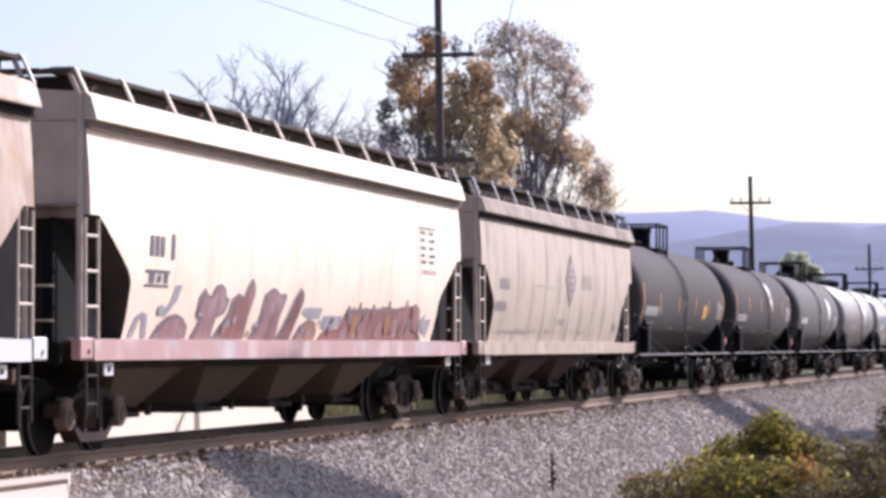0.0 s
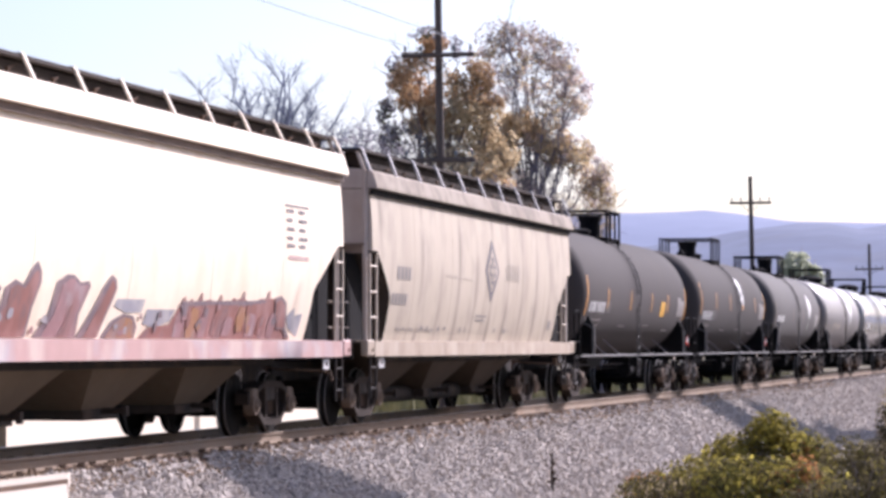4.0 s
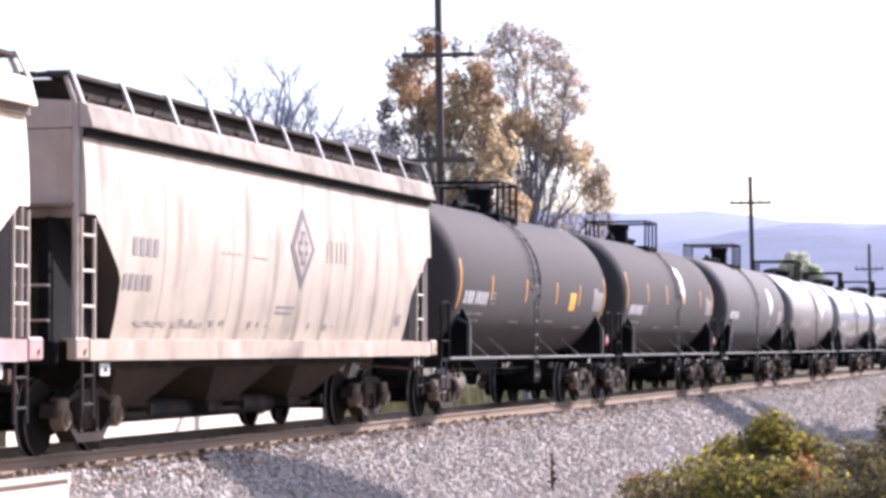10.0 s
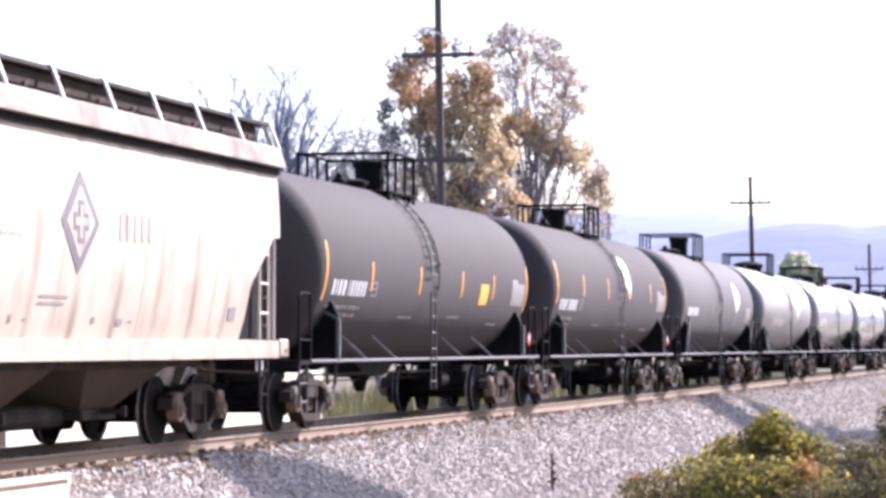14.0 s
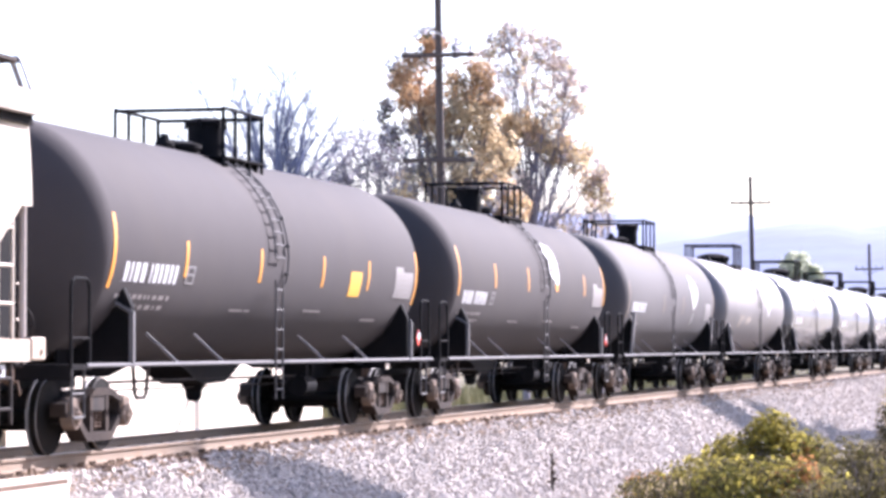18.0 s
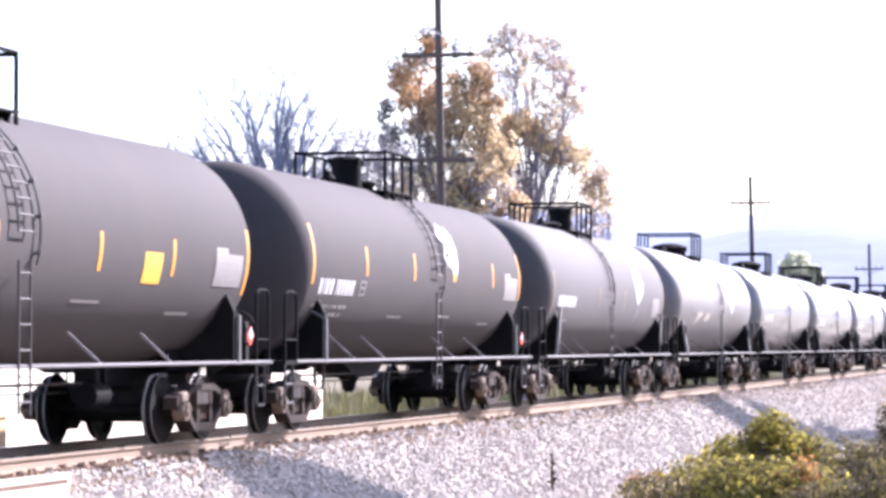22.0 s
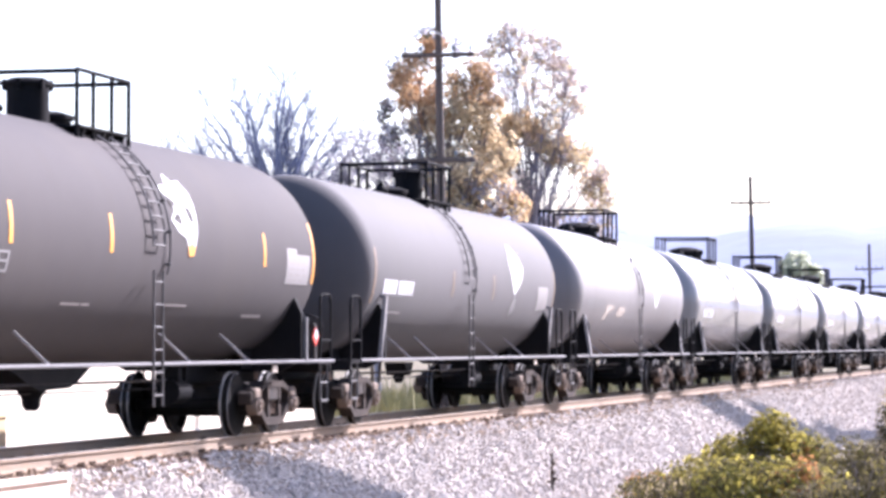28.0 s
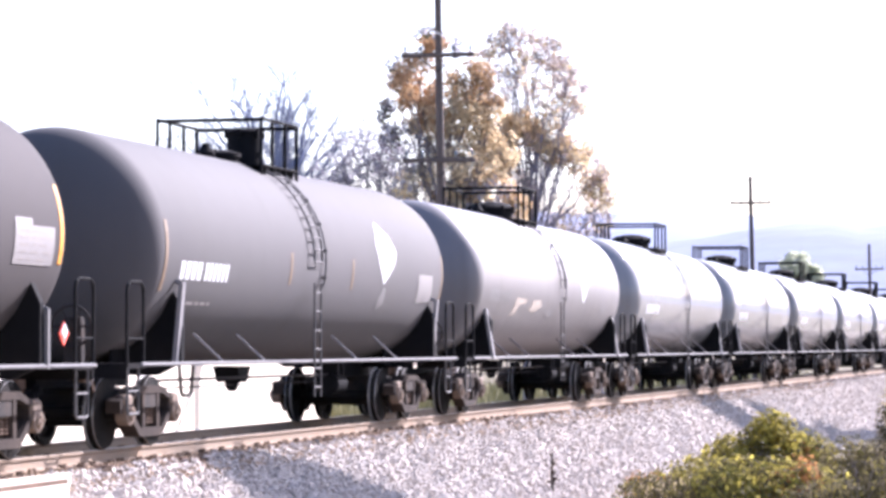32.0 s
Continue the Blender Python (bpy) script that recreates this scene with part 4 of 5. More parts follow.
def letter(rim, mat, outer, inner, lift=0.008):
    """One sprayed letter: a dark body whose inner field is filled with another colour."""
    body = flank_shape(cream, "graffiti_letter", rim, outer, "", lift)
    if inner:
        flank_shape(body, "letter_fill", mat, inner, "", lift + 0.004)


letter("graffiti_grey", "", [(-7.7, 1.36), (-7.55, 1.62), (-7.35, 1.68), (-7.14, 1.64), (-7.1, 1.52), (-7.01, 1.35), (-7.2, 1.35), (-7.3, 1.58), (-7.42, 1.58), (-7.5, 1.35)], None)
letter("graffiti_grey", "", [(-6.71, 1.65), (-6.4, 1.8), (-6.22, 2.03), (-6.0, 2.03), (-6.13, 1.83), (-6.49, 1.63)], None)
letter("graffiti_dark", "graffiti_pink", [(-6.89, 1.35), (-6.67, 1.53), (-6.4, 1.63), (-6.09, 1.67), (-5.77, 1.62), (-5.54, 1.52), (-5.49, 1.35)],
       [(-6.74, 1.35), (-6.54, 1.5), (-6.3, 1.58), (-6.04, 1.62), (-5.78, 1.59), (-5.6, 1.5), (-5.55, 1.35)])
letter("graffiti_dark", "graffiti_pink", [(-5.35, 1.35), (-5.11, 1.6), (-5.3, 1.67), (-5.26, 1.9), (-5.07, 2.02), (-4.92, 1.94), (-4.78, 1.91), (-4.63, 2.06), (-4.39, 2.08), (-4.19, 2.02), (-4.14, 1.92), (-3.98, 1.89), (-4.09, 1.7), (-4.43, 1.62), (-4.48, 1.35)],
       [(-5.2, 1.35), (-4.98, 1.6), (-5.13, 1.69), (-5.12, 1.88), (-4.92, 1.9), (-4.73, 1.87), (-4.57, 2.01), (-4.38, 2.04), (-4.24, 1.98), (-4.2, 1.89), (-4.08, 1.86), (-4.17, 1.71), (-4.5, 1.63), (-4.55, 1.35)])
letter("graffiti_dark", "graffiti_red", [(-4.48, 1.35), (-4.14, 1.57), (-3.93, 1.7), (-3.88, 1.89), (-3.63, 1.98), (-3.37, 1.93), (-3.21, 2.1), (-3.05, 2.2), (-2.91, 2.09), (-2.87, 1.97), (-3.02, 1.68), (-3.05, 1.35)],
       [(-4.24, 1.35), (-3.98, 1.55), (-3.77, 1.69), (-3.72, 1.88), (-3.58, 1.93), (-3.33, 1.89), (-3.14, 2.05), (-3.02, 2.1), (-2.96, 2.05), (-2.95, 1.97), (-3.1, 1.68), (-3.12, 1.35)], 0.009)
letter("graffiti_dark", "graffiti_pink", [(-2.84, 1.35), (-2.51, 1.62), (-2.4, 1.98), (-2.12, 2.07), (-1.9, 2.07), (-1.67, 1.99), (-1.39, 2.01), (-1.33, 1.95), (-1.56, 1.62), (-1.5, 1.35)],
       [(-2.6, 1.35), (-2.34, 1.62), (-2.23, 1.95), (-2.05, 2.02), (-1.9, 2.03), (-1.68, 1.95), (-1.42, 1.97), (-1.4, 1.94), (-1.64, 1.62), (-1.57, 1.35)])
letter("graffiti_red", "", [(-2.15, 1.35), (-1.95, 1.55), (-1.88, 1.72), (-1.78, 1.72), (-1.86, 1.5), (-1.9, 1.35)], None, 0.016)
letter("graffiti_dark", "graffiti_red", [(-1.5, 1.35), (-1.15, 1.69), (-0.92, 1.94), (-0.68, 2.1), (-0.5, 2.05), (-0.44, 1.94), (-0.68, 1.59), (-0.8, 1.35)],
       [(-1.26, 1.35), (-1.0, 1.68), (-0.79, 1.9), (-0.64, 2.04), (-0.56, 2.01), (-0.51, 1.94), (-0.75, 1.59), (-0.86, 1.35)], 0.009)
letter("graffiti_dark", "graffiti_orange", [(-0.68, 1.35), (-0.44, 1.56), (-0.07, 1.65), (0.3, 1.62), (0.49, 1.49), (0.49, 1.35)],
       [(-0.54, 1.35), (-0.33, 1.53), (-0.05, 1.61), (0.26, 1.585), (0.4, 1.48), (0.42, 1.35)], 0.010)
letter("graffiti_grey", "", [(-0.44, 1.73), (-0.38, 1.82), (0.62, 1.83), (0.55, 1.67), (-0.01, 1.66)], None, 0.007)
letter("graffiti_grey", "", [(0.68, 1.53), (0.74, 1.71), (1.8, 1.72), (1.66, 1.57), (1.13, 1.48)], None, 0.007)
letter("graffiti_grey", "", [(6.74, 1.7), (7.07, 1.81), (7.11, 1.7), (7.5, 1.73), (7.45, 1.39), (6.9, 1.52)], None, 0.007)
# the long block of overlapping letters with a ragged head
g = random.Random(12)
ragged, x = [(0.62, 1.35), (0.87, 1.48), (1.66, 1.53), (1.9, 1.74)], 2.0
while x < 5.7:
    head = 1.84 + 0.02 * (x - 2) + g.uniform(-0.03, 0.03)
    spike = g.choice((0.0, 0.0, 0.05, 0.09))
    ragged += [(x, head), (x + 0.07, head + spike), (x + 0.13, head + spike), (x + 0.18, head - 0.02)]
    x += 0.18 + g.uniform(0.08, 0.3)
letter("graffiti_red", "", ragged + [(6.0, 1.93), (6.3, 1.97), (6.57, 1.88), (6.74, 1.55), (7.1, 1.35)], None)
letter("graffiti_dark", "", [(1.92, 1.74), (2.02, 1.83), (3.2, 1.85), (4.6, 1.87), (5.6, 1.9), (5.6, 1.86), (4.6, 1.81), (3.2, 1.8), (2.1, 1.76)], None, 0.011)
for i in range(9):
    x, w = 1.9 + 0.5 * i, g.uniform(0.22, 0.4)
    low, top = 1.35 + g.uniform(0, 0.12), 1.66 + g.uniform(0, 0.14)
    letter(("graffiti_pink", "graffiti_orange", "graffiti_pink", "graffiti_red")[i % 4], "", [(x, low), (x - 0.04, (low + top) / 2), (x + 0.05, top), (x + w, top - 0.03), (x + w + 0.06, (low + top) / 2), (x + w, low)], None, 0.012 + 0.0006 * i)
def blotch(cx, cz, w, h):
    """A ragged patch of paint."""
    turns = [2 * math.pi * k / 9 + g.uniform(-0.2, 0.2) for k in range(9)]
    return [(cx + w * math.cos(a) * g.uniform(0.5, 1.0), max(1.352, cz + h * math.sin(a) * g.uniform(0.5, 1.0))) for a in turns]


for i in range(18):
    tone = ("graffiti_dark", "graffiti_pink", "graffiti_orange", "graffiti_dark", "graffiti_red")[i % 5]
    letter(tone, "", blotch(g.uniform(1.1, 6.6), g.uniform(1.40, 1.80), g.uniform(0.05, 0.16), g.uniform(0.05, 0.16)), None, 0.0185 + 0.0004 * i)
for i in range(12):
    letter(("graffiti_grey", "graffiti_pink", "graffiti_grey")[i % 3], "", blotch(g.uniform(-7.2, 0.8), g.uniform(1.40, 1.75), g.uniform(0.06, 0.16), g.uniform(0.04, 0.10)), None, 0.0175 + 0.0003 * i)
letter("graffiti_dark", "graffiti_red", [(6.0, 1.93), (6.3, 1.97), (6.57, 1.88), (6.78, 1.5), (7.05, 1.38), (6.85, 1.38), (6.62, 1.5), (6.3, 1.5), (6.1, 1.7)],
       [(6.05, 1.88), (6.3, 1.92), (6.5, 1.84), (6.66, 1.52), (6.3, 1.52), (6.15, 1.7)], 0.020)

CENTRES = [78.35, 96.6, 115.2, 133.65] + [133.65 + 18.4 * i for i in range(1, 7)]
KINDS = [("tank_grey", "dark grey tank car with amber reflector strips and yellow placard"),
         ("tank_grey", "dark grey tank car with a white curved emblem"),
         ("tank_light", "grey tank car with a white pointed emblem"),
         ("tank_mid", "pale grey tank car with patches of white paint")] + [("tank_pale", "pale grey tank car with a dirty flank")] * 6
TANKS = []


def make_small_diamond(bm):
    prism(bm, [(0, -0.09), (0.09, 0), (0, 0.09), (-0.09, 0)], "y", -0.004, 0.004)


for i, (shell, label) in enumerate(KINDS):
    strips = ((-4.75, -1.50, 1.70, 4.36), (-4.38, -1.22, 5.0), (-1.9, 1.5))[i] if i < 3 else ()
    TANKS.append(tank_car(CENTRES[i], shell, label, i < 2, strips, 0.23 if i == 1 else 0.0, "yellow" if i < 2 else "faded_orange", 3.6 if i == 0 else None, (-0.85, 0.3, -0.75)[i] if i < 3 else 0.0,
                          *(((-0.02, -0.2), (-0.68, 0.0)) if i in (0, 2) else ((-0.12, 0.0), (0.42, -0.05))), (-0.17, 0.38, -0.22)[i] if i < 3 else -0.08))
def tank_shape(car, name, mat, points, label="", lift=0.008):
    bm = bmesh.new()
    outline_on_flank(bm, points, tank_flank, lift)
    return part(name, bm, M[mat], car, label)


for i, car in enumerate(TANKS):
    if i < 2:
        patch(car, "reporting_mark", "white_paint", bar_row(-7.02, 2.05, 2.29, (0.13, 0.07, 0.15, 0.16), 0.085) + bar_row(-6.08, 2.05, 2.29, (0.06, 0.13, 0.11, 0.13, 0.11, 0.11), 0.075), "white bars of lettering")
        patch(car, "test_box", "faded_white", [(-4.70, -4.64, 2.06, 2.30), (-4.42, -4.36, 2.06, 2.30), (-4.64, -4.42, 2.27, 2.30), (-4.64, -4.42, 2.17, 2.20), (-4.64, -4.42, 2.06, 2.09)], "thin pale box of print")
        rng = random.Random(300 + i)
        for z, x0, x1 in ((1.87, -7.1, -5.1), (1.745, -6.95, -5.2)):
            x = x0
            while x < x1:
                w = rng.uniform(0.06, 0.22)
                patch(car, "stencil_line", "mark_faint", [(x, min(x + w, x1), z - 0.028, z + 0.028)])
                x += w + rng.uniform(0.05, 0.12)
        patch(car, "stencil_line", "mark_faint", [(-2.36, -1.75, 1.735, 1.765), (-1.7, -1.42, 1.735, 1.765), (1.18, 2.12, 1.77, 1.80), (4.7, 5.6, 1.66, 1.70)])
    elif i < 4:
        patch(car, "reporting_mark", "white_paint" if i == 2 else "faded_white", bar_row(-6.85, 2.12, 2.36, (0.16, 0.17, 0.17, 0.18), 0.06) + bar_row(-5.85, 2.12, 2.36, (0.12, 0.13, 0.12, 0.13, 0.12, 0.10), 0.055), "white bars of lettering")
        patch(car, "stencil_line", "mark_faint", bar_row(-6.7, 1.80, 1.84, (0.2, 0.12, 0.3, 0.16, 0.22, 0.1)))
    else:
        patch(car, "reporting_mark", "white_paint", bar_row(-6.6, 2.10, 2.34, (0.16, 0.17, 0.17, 0.18), 0.06) + bar_row(-5.6, 2.10, 2.34, (0.12, 0.13, 0.12, 0.13, 0.12, 0.10), 0.055), "white bars of lettering")
    if i == 2:
        plate = tank_shape(car, "data_panel", "panel_white", [(5.75, 2.49), (6.75, 2.49), (6.85, 2.03), (5.85, 1.99)], "white panel of small print")
    elif i < 2:
        up = 0.1 * i
        plate = tank_shape(car, "data_panel", "panel_white", [(6.08, 2.06 + up), (7.25, 2.06 + up), (7.25, 2.50 + up), (6.58, 2.50 + up), (6.58, 2.58 + up), (6.08, 2.58 + up)], "pale panel of small print")
        rng = random.Random(40 + i)
        for z in (2.11, 2.19, 2.27, 2.35, 2.43):
            x = 6.2
            while x < 6.95:
                w = rng.uniform(0.08, 0.3)
                patch(plate, "print_line", "mark_faint", [(x, min(7.1, x + w), z + up, z + up + 0.022, 0.013)])
                x += w + rng.uniform(0.06, 0.2)
    if i < 2:
        sign = piece("hazard_placard", make_diamond, "red_sign", car, (7.42, -1.58, 1.40), key="diamond", label="red and white diamond placard")
        piece("placard_field", make_small_diamond, "white_paint", sign, (0, -0.012, 0.03), key="small_diamond")


swoosh = tank_shape(TANKS[1], "emblem", "white_paint", [(1.45, 3.49), (1.62, 3.39), (1.92, 3.42), (2.10, 3.27), (2.10, 3.02), (2.02, 2.75), (1.84, 2.43), (1.65, 2.42), (1.58, 2.65), (1.28, 2.72), (1.05, 2.88), (1.28, 3.01), (1.14, 3.12), (0.98, 3.28), (1.08, 3.33), (1.3, 3.3)], "white flame-shaped emblem with a curved back")
tank_shape(swoosh, "emblem_tip", "yellow", [(1.655, 2.42), (1.84, 2.43), (1.90, 2.55), (1.80, 2.60), (1.62, 2.56)], "", 0.012)
tank_shape(swoosh, "emblem_cut", "tank_grey", [(1.62, 3.12), (1.90, 3.04), (1.96, 2.90), (1.80, 2.86)], "", 0.012)
tank_shape(swoosh, "emblem_cut", "tank_grey", [(1.06, 3.24), (1.36, 3.12), (1.34, 3.03), (1.16, 3.08)], "", 0.012)
tank_shape(swoosh, "emblem_cut", "tank_grey", [(1.10, 2.88), (1.46, 2.80), (1.44, 2.94), (1.31, 2.98)], "", 0.012)
tank_shape(TANKS[2], "emblem", "white_paint", [(3.40, 3.29), (3.98, 3.08), (4.26, 2.84), (4.10, 2.63), (3.75, 2.42), (3.42, 2.26), (3.12, 2.57), (3.02, 2.92)], "white pointed emblem")
tank_shape(TANKS[2], "emblem_shade", "faded_white", [(3.50, 2.24), (3.62, 2.18), (3.70, 1.96), (3.42, 1.84), (3.30, 2.02)], "faint pale smear of paint")
tank_shape(TANKS[3], "emblem", "white_paint", [(1.75, 3.30), (2.1, 3.12), (2.6, 3.14), (3.3, 3.2), (3.75, 3.04), (3.62, 2.72), (3.2, 2.55), (2.9, 2.22), (2.66, 2.30), (2.5, 2.68), (2.1, 2.75), (1.9, 3.0)], "splash of white paint on the flank")
tank_shape(TANKS[3], "paint_patch", "mark_dust", [(-4.34, 2.24), (-3.3, 2.22), (-3.4, 2.12), (-3.9, 2.10), (-4.2, 1.88), (-4.6, 1.86)], "patch of white paint")
tank_shape(TANKS[3], "paint_patch", "mark_dust", [(-2.7, 2.20), (-1.85, 2.22), (-1.75, 2.08), (-2.3, 1.96), (-2.9, 1.98)], "patch of white paint")
tank_shape(TANKS[3], "paint_patch", "faded_white", [(-1.3, 1.98), (-0.3, 2.06), (-0.2, 1.92), (-0.8, 1.86)], "thin streak of white paint")
tank_shape(TANKS[3], "paint_patch", "faded_white", [(5.0, 2.25), (5.6, 2.22), (5.7, 2.05), (5.2, 2.02)], "thin streak of white paint")

# ==== PLACE ====
def fast_mesh(name, verts, faces, mat, smooth=False):
    data = bpy.data.meshes.new(name)
    data.from_pydata(verts, [], faces)
    data.materials.append(mat)
    if smooth:
        data.shade_smooth()
    return data


# ---- track ----
def rail_profile():
    half = [(0.075, -0.17), (0.075, -0.16), (0.012, -0.135), (0.010, -0.045), (0.036, -0.032), (0.037, -0.006), (0.028, 0.0)]
    return [(-u, v) for u, v in half] + [(u, v) for u, v in reversed(half)]


for side in (-1, 1):
    bm = bmesh.new()
    prism(bm, rail_profile(), "x", -120, 420)
    rail = setting("rail", bm, M["railhead"])
    rail.location = (0, TRACK + side * HALF_GAUGE, 0)
    bm = bmesh.new()
    box(bm, -120, 420, -0.022, 0.022, 0.0, 0.003)
    part("running_surface", bm, M["bright_steel"], rail, "polished running surface")


def make_tie(bm):
    box(bm, -0.115, 0.115, -1.3, 1.3, -0.34, -0.165, 0.012)


def make_tie_plate(bm):
    box(bm, -0.1, 0.1, -0.17, 0.17, -0.168, -0.152)
    for sx in (-0.06, 0.06):
        for sy in (-0.11, 0.11):
            box(bm, sx - 0.02, sx + 0.02, sy - 0.02, sy + 0.02, -0.152, -0.125)


bed = new("sleeper_row")
tagged(bed, kind="structure")
rng = random.Random(4)
for i in range(215):
    tie = piece("sleeper", make_tie, "tie", bed, (22 + i * 0.52 + rng.uniform(-0.03, 0.03), TRACK + rng.uniform(-0.05, 0.05), rng.uniform(-0.012, 0.006)), (0, 0, rng.uniform(-1.2, 1.2)))
    if i < 70:
        for side in (-1, 1):
            piece("tie_plate", make_tie_plate, "rust", tie, (0, side * HALF_GAUGE, 0))
bm = bmesh.new()
for i in range(500):
    x = 134 + i * 0.52
    box(bm, x - 0.115, x + 0.115, TRACK - 1.3, TRACK + 1.3, -0.34, -0.165)
tagged(part("far_sleepers", bm, M["tie"], bed), kind="stuff")

# ---- ballast ----
setting("ballast_bed", sheet(steps((-60, 20, 40), (20, 130, 220), (130, 420, 60)), steps((TRACK - 5.4, TRACK - 4.0, 5), (TRACK - 4.0, TRACK + 3.3, 36)),
        lambda x, y: ground_height(x, y) + 0.035 + 0.02 * noise.noise(Vector((x * 3, y * 3, 1)))), M["ballast_bed"], True)


def scatter(count, spread, size, seed):
    """Broken stones: eight-sided lumps, each turned and squashed at random, lying on the bed."""
    g = np.random.default_rng(seed)
    xs, ys = spread(g, count)
    base = np.array([(1, 0, 0), (0, 1, 0), (-1, 0, 0), (0, -1, 0), (0, 0, 1), (0, 0, -1)], float)
    tri = np.array([(0, 1, 4), (1, 2, 4), (2, 3, 4), (3, 0, 4), (1, 0, 5), (2, 1, 5), (3, 2, 5), (0, 3, 5)])
    lump = base[None] * g.uniform(0.55, 1.25, (count, 6, 1)) + g.uniform(-0.35, 0.35, (count, 6, 3))
    q, _ = np.linalg.qr(g.normal(size=(count, 3, 3)))
    lump = np.einsum("nij,nkj->nki", q, lump) * g.uniform(size[0], size[1], (count, 1, 1))
    zs = np.array([ground_height(x, y) for x, y in zip(xs, ys)]) + 0.045 + g.uniform(-0.015, 0.02, count)
    lump += np.stack([xs, ys, zs], 1)[:, None]
    faces = (tri[None] + 6 * np.arange(count)[:, None, None]).reshape(-1, 3)
    return lump.reshape(-1, 3), faces


def shoulder(g, n):
    xs = 26 + 134 * g.random(n) ** 1.9
    return xs, TRACK - 1.28 - 0.12 * g.random(n) * np.sin(xs * 2) - (2.75 + 1.3 * np.clip((xs - 50) / 30, 0, 1)) * g.random(n)


def tie_ends(g, n):
    return 26 + 95 * g.random(n) ** 1.7, TRACK - 1.62 + 0.80 * g.random(n)


def between(g, n):
    return 26 + 60 * g.random(n) ** 1.5, TRACK - 0.68 + 2.0 * g.random(n)


v, f = scatter(72000, shoulder, (0.028, 0.066), 3)
tagged(new("ballast_stones", fast_mesh("ballast_stones", v, f, M["stone"])), "pale grey crushed stone ballast on the bank", "ballast", kind="stuff")
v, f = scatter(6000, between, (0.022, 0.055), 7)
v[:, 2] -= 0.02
tagged(new("oily_ballast", fast_mesh("oily_ballast", v, f, M["shaded_stone"])), "dark stones between the rails with the train's shade in their colour", "ballast", kind="stuff")
v, f = scatter(13000, tie_ends, (0.020, 0.048), 5)
tagged(new("dirty_ballast", fast_mesh("dirty_ballast", v, f, M["dirty_stone"])), "brown rust-stained stones round the sleeper ends", "ballast", kind="stuff")

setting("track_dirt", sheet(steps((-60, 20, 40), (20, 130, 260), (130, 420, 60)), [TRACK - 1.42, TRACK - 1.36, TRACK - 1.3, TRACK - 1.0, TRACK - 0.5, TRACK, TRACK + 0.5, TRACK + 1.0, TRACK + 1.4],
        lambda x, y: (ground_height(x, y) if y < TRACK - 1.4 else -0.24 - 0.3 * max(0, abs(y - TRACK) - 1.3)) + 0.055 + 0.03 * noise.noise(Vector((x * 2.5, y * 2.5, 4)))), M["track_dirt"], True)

# ---- road crossing ----
bm = bmesh.new()
prism(bm, [(31.0, 11.92), (29.56, 11.40), (8, 11.40), (8, 11.92)], "z", -0.6, -0.165)
setting("crossing_kerb", bm, M["concrete"], label="pale concrete edge of the road crossing")
bm = bmesh.new()
prism(bm, [(29.4, 11.35), (24.4, 9.4), (22.0, 6.0), (8, 6.0), (8, 11.35)], "z", -1.9, -0.225)
setting("crossing_road", bm, M["concrete"], label="pale worn concrete road crossing")

bm = bmesh.new()
box(bm, 8, 29.45, 11.355, 11.395, -0.4, -0.175)
setting("crossing_joint", bm, M["rust"], label="brown rubber joint along the crossing")

# ---- white shed behind the track ----
shed = thing("shed", "long low shed with bright white metal walls", "shed", at=(46.6, 25.45, -0.9))
bm = bmesh.new()
box(bm, -28.5, 28.5, -4.0, 4.0, 0, 2.45)
part("wall", bm, M["white_wall"], shed)
bm = bmesh.new()
prism(bm, [(-4.15, 2.45), (4.15, 2.45), (4.15, 2.53), (0, 2.75), (-4.15, 2.53)], "x", -28.8, 28.8)
part("roof", bm, M["white_wall"], shed)


bm = bmesh.new()
box(bm, -0.25, 0.25, -0.2, 0.2, 0, 1.05, 0.02)
box(bm, -0.28, 0.28, -0.23, 0.23, 1.05, 1.1)
cabinet = tagged(new("signal_cabinet", mesh(bm, "signal_cabinet", M["tan_box"])), "small tan metal cabinet beside the crossing", "cabinet")
cabinet.location = (41.4, 17.3, -0.87)


# ---- utility poles ----
def make_insulator(bm):
    lathe(bm, [(0, 0.018), (0.08, 0.018), (0.085, 0.04), (0.12, 0.045), (0.14, 0.035), (0.17, 0.04), (0.2, 0.02)], 8, "z")


def utility_pole(x, y, top, arms, lean=0.0, wide=1.95):
    pole = thing("utility_pole", "dark weathered wooden utility pole with crossarms", "utility pole", "poles along the track", (x, y, -0.87))
    bm = bmesh.new()
    h = top + 0.87
    pipe(bm, [(0, lean * h * k / 6, h * k / 6) for k in range(7)], 0.14, 10, 0.095)
    part("shaft", bm, M["pole_wood"], pole, smooth=True)
    for z in arms:
        zz = z + 0.87
        arm = bmesh.new()
        box(arm, -0.05, 0.05, -wide / 2, wide / 2, -0.06, 0.06, 0.01)
        a = part("crossarm", arm, M["pole_wood"], pole, at=(-0.13, lean * zz, zz))
        for y in (-0.88, -0.45, 0.45, 0.88):
            piece("insulator", make_insulator, "insulator", a, (0, y * wide / 1.95, 0.06), smooth=True)
        brace = bmesh.new()
        for s in (-1, 1):
            pipe(brace, [(-0.1, 0, -0.45), (-0.06, s * 0.5, -0.05)], 0.014, 4)
        part("brace", brace, M["steel_dark"], a, at=(0, 0, 0))
    return pole


utility_pole(11.7, 17.0, 11.2, (8.9, 6.15), 0.012)
utility_pole(71.1, 17.0, 11.2, (8.92, 6.16), 0.015)
utility_pole(130.6, 16.27, 9.25, (8.0,), 0.022)
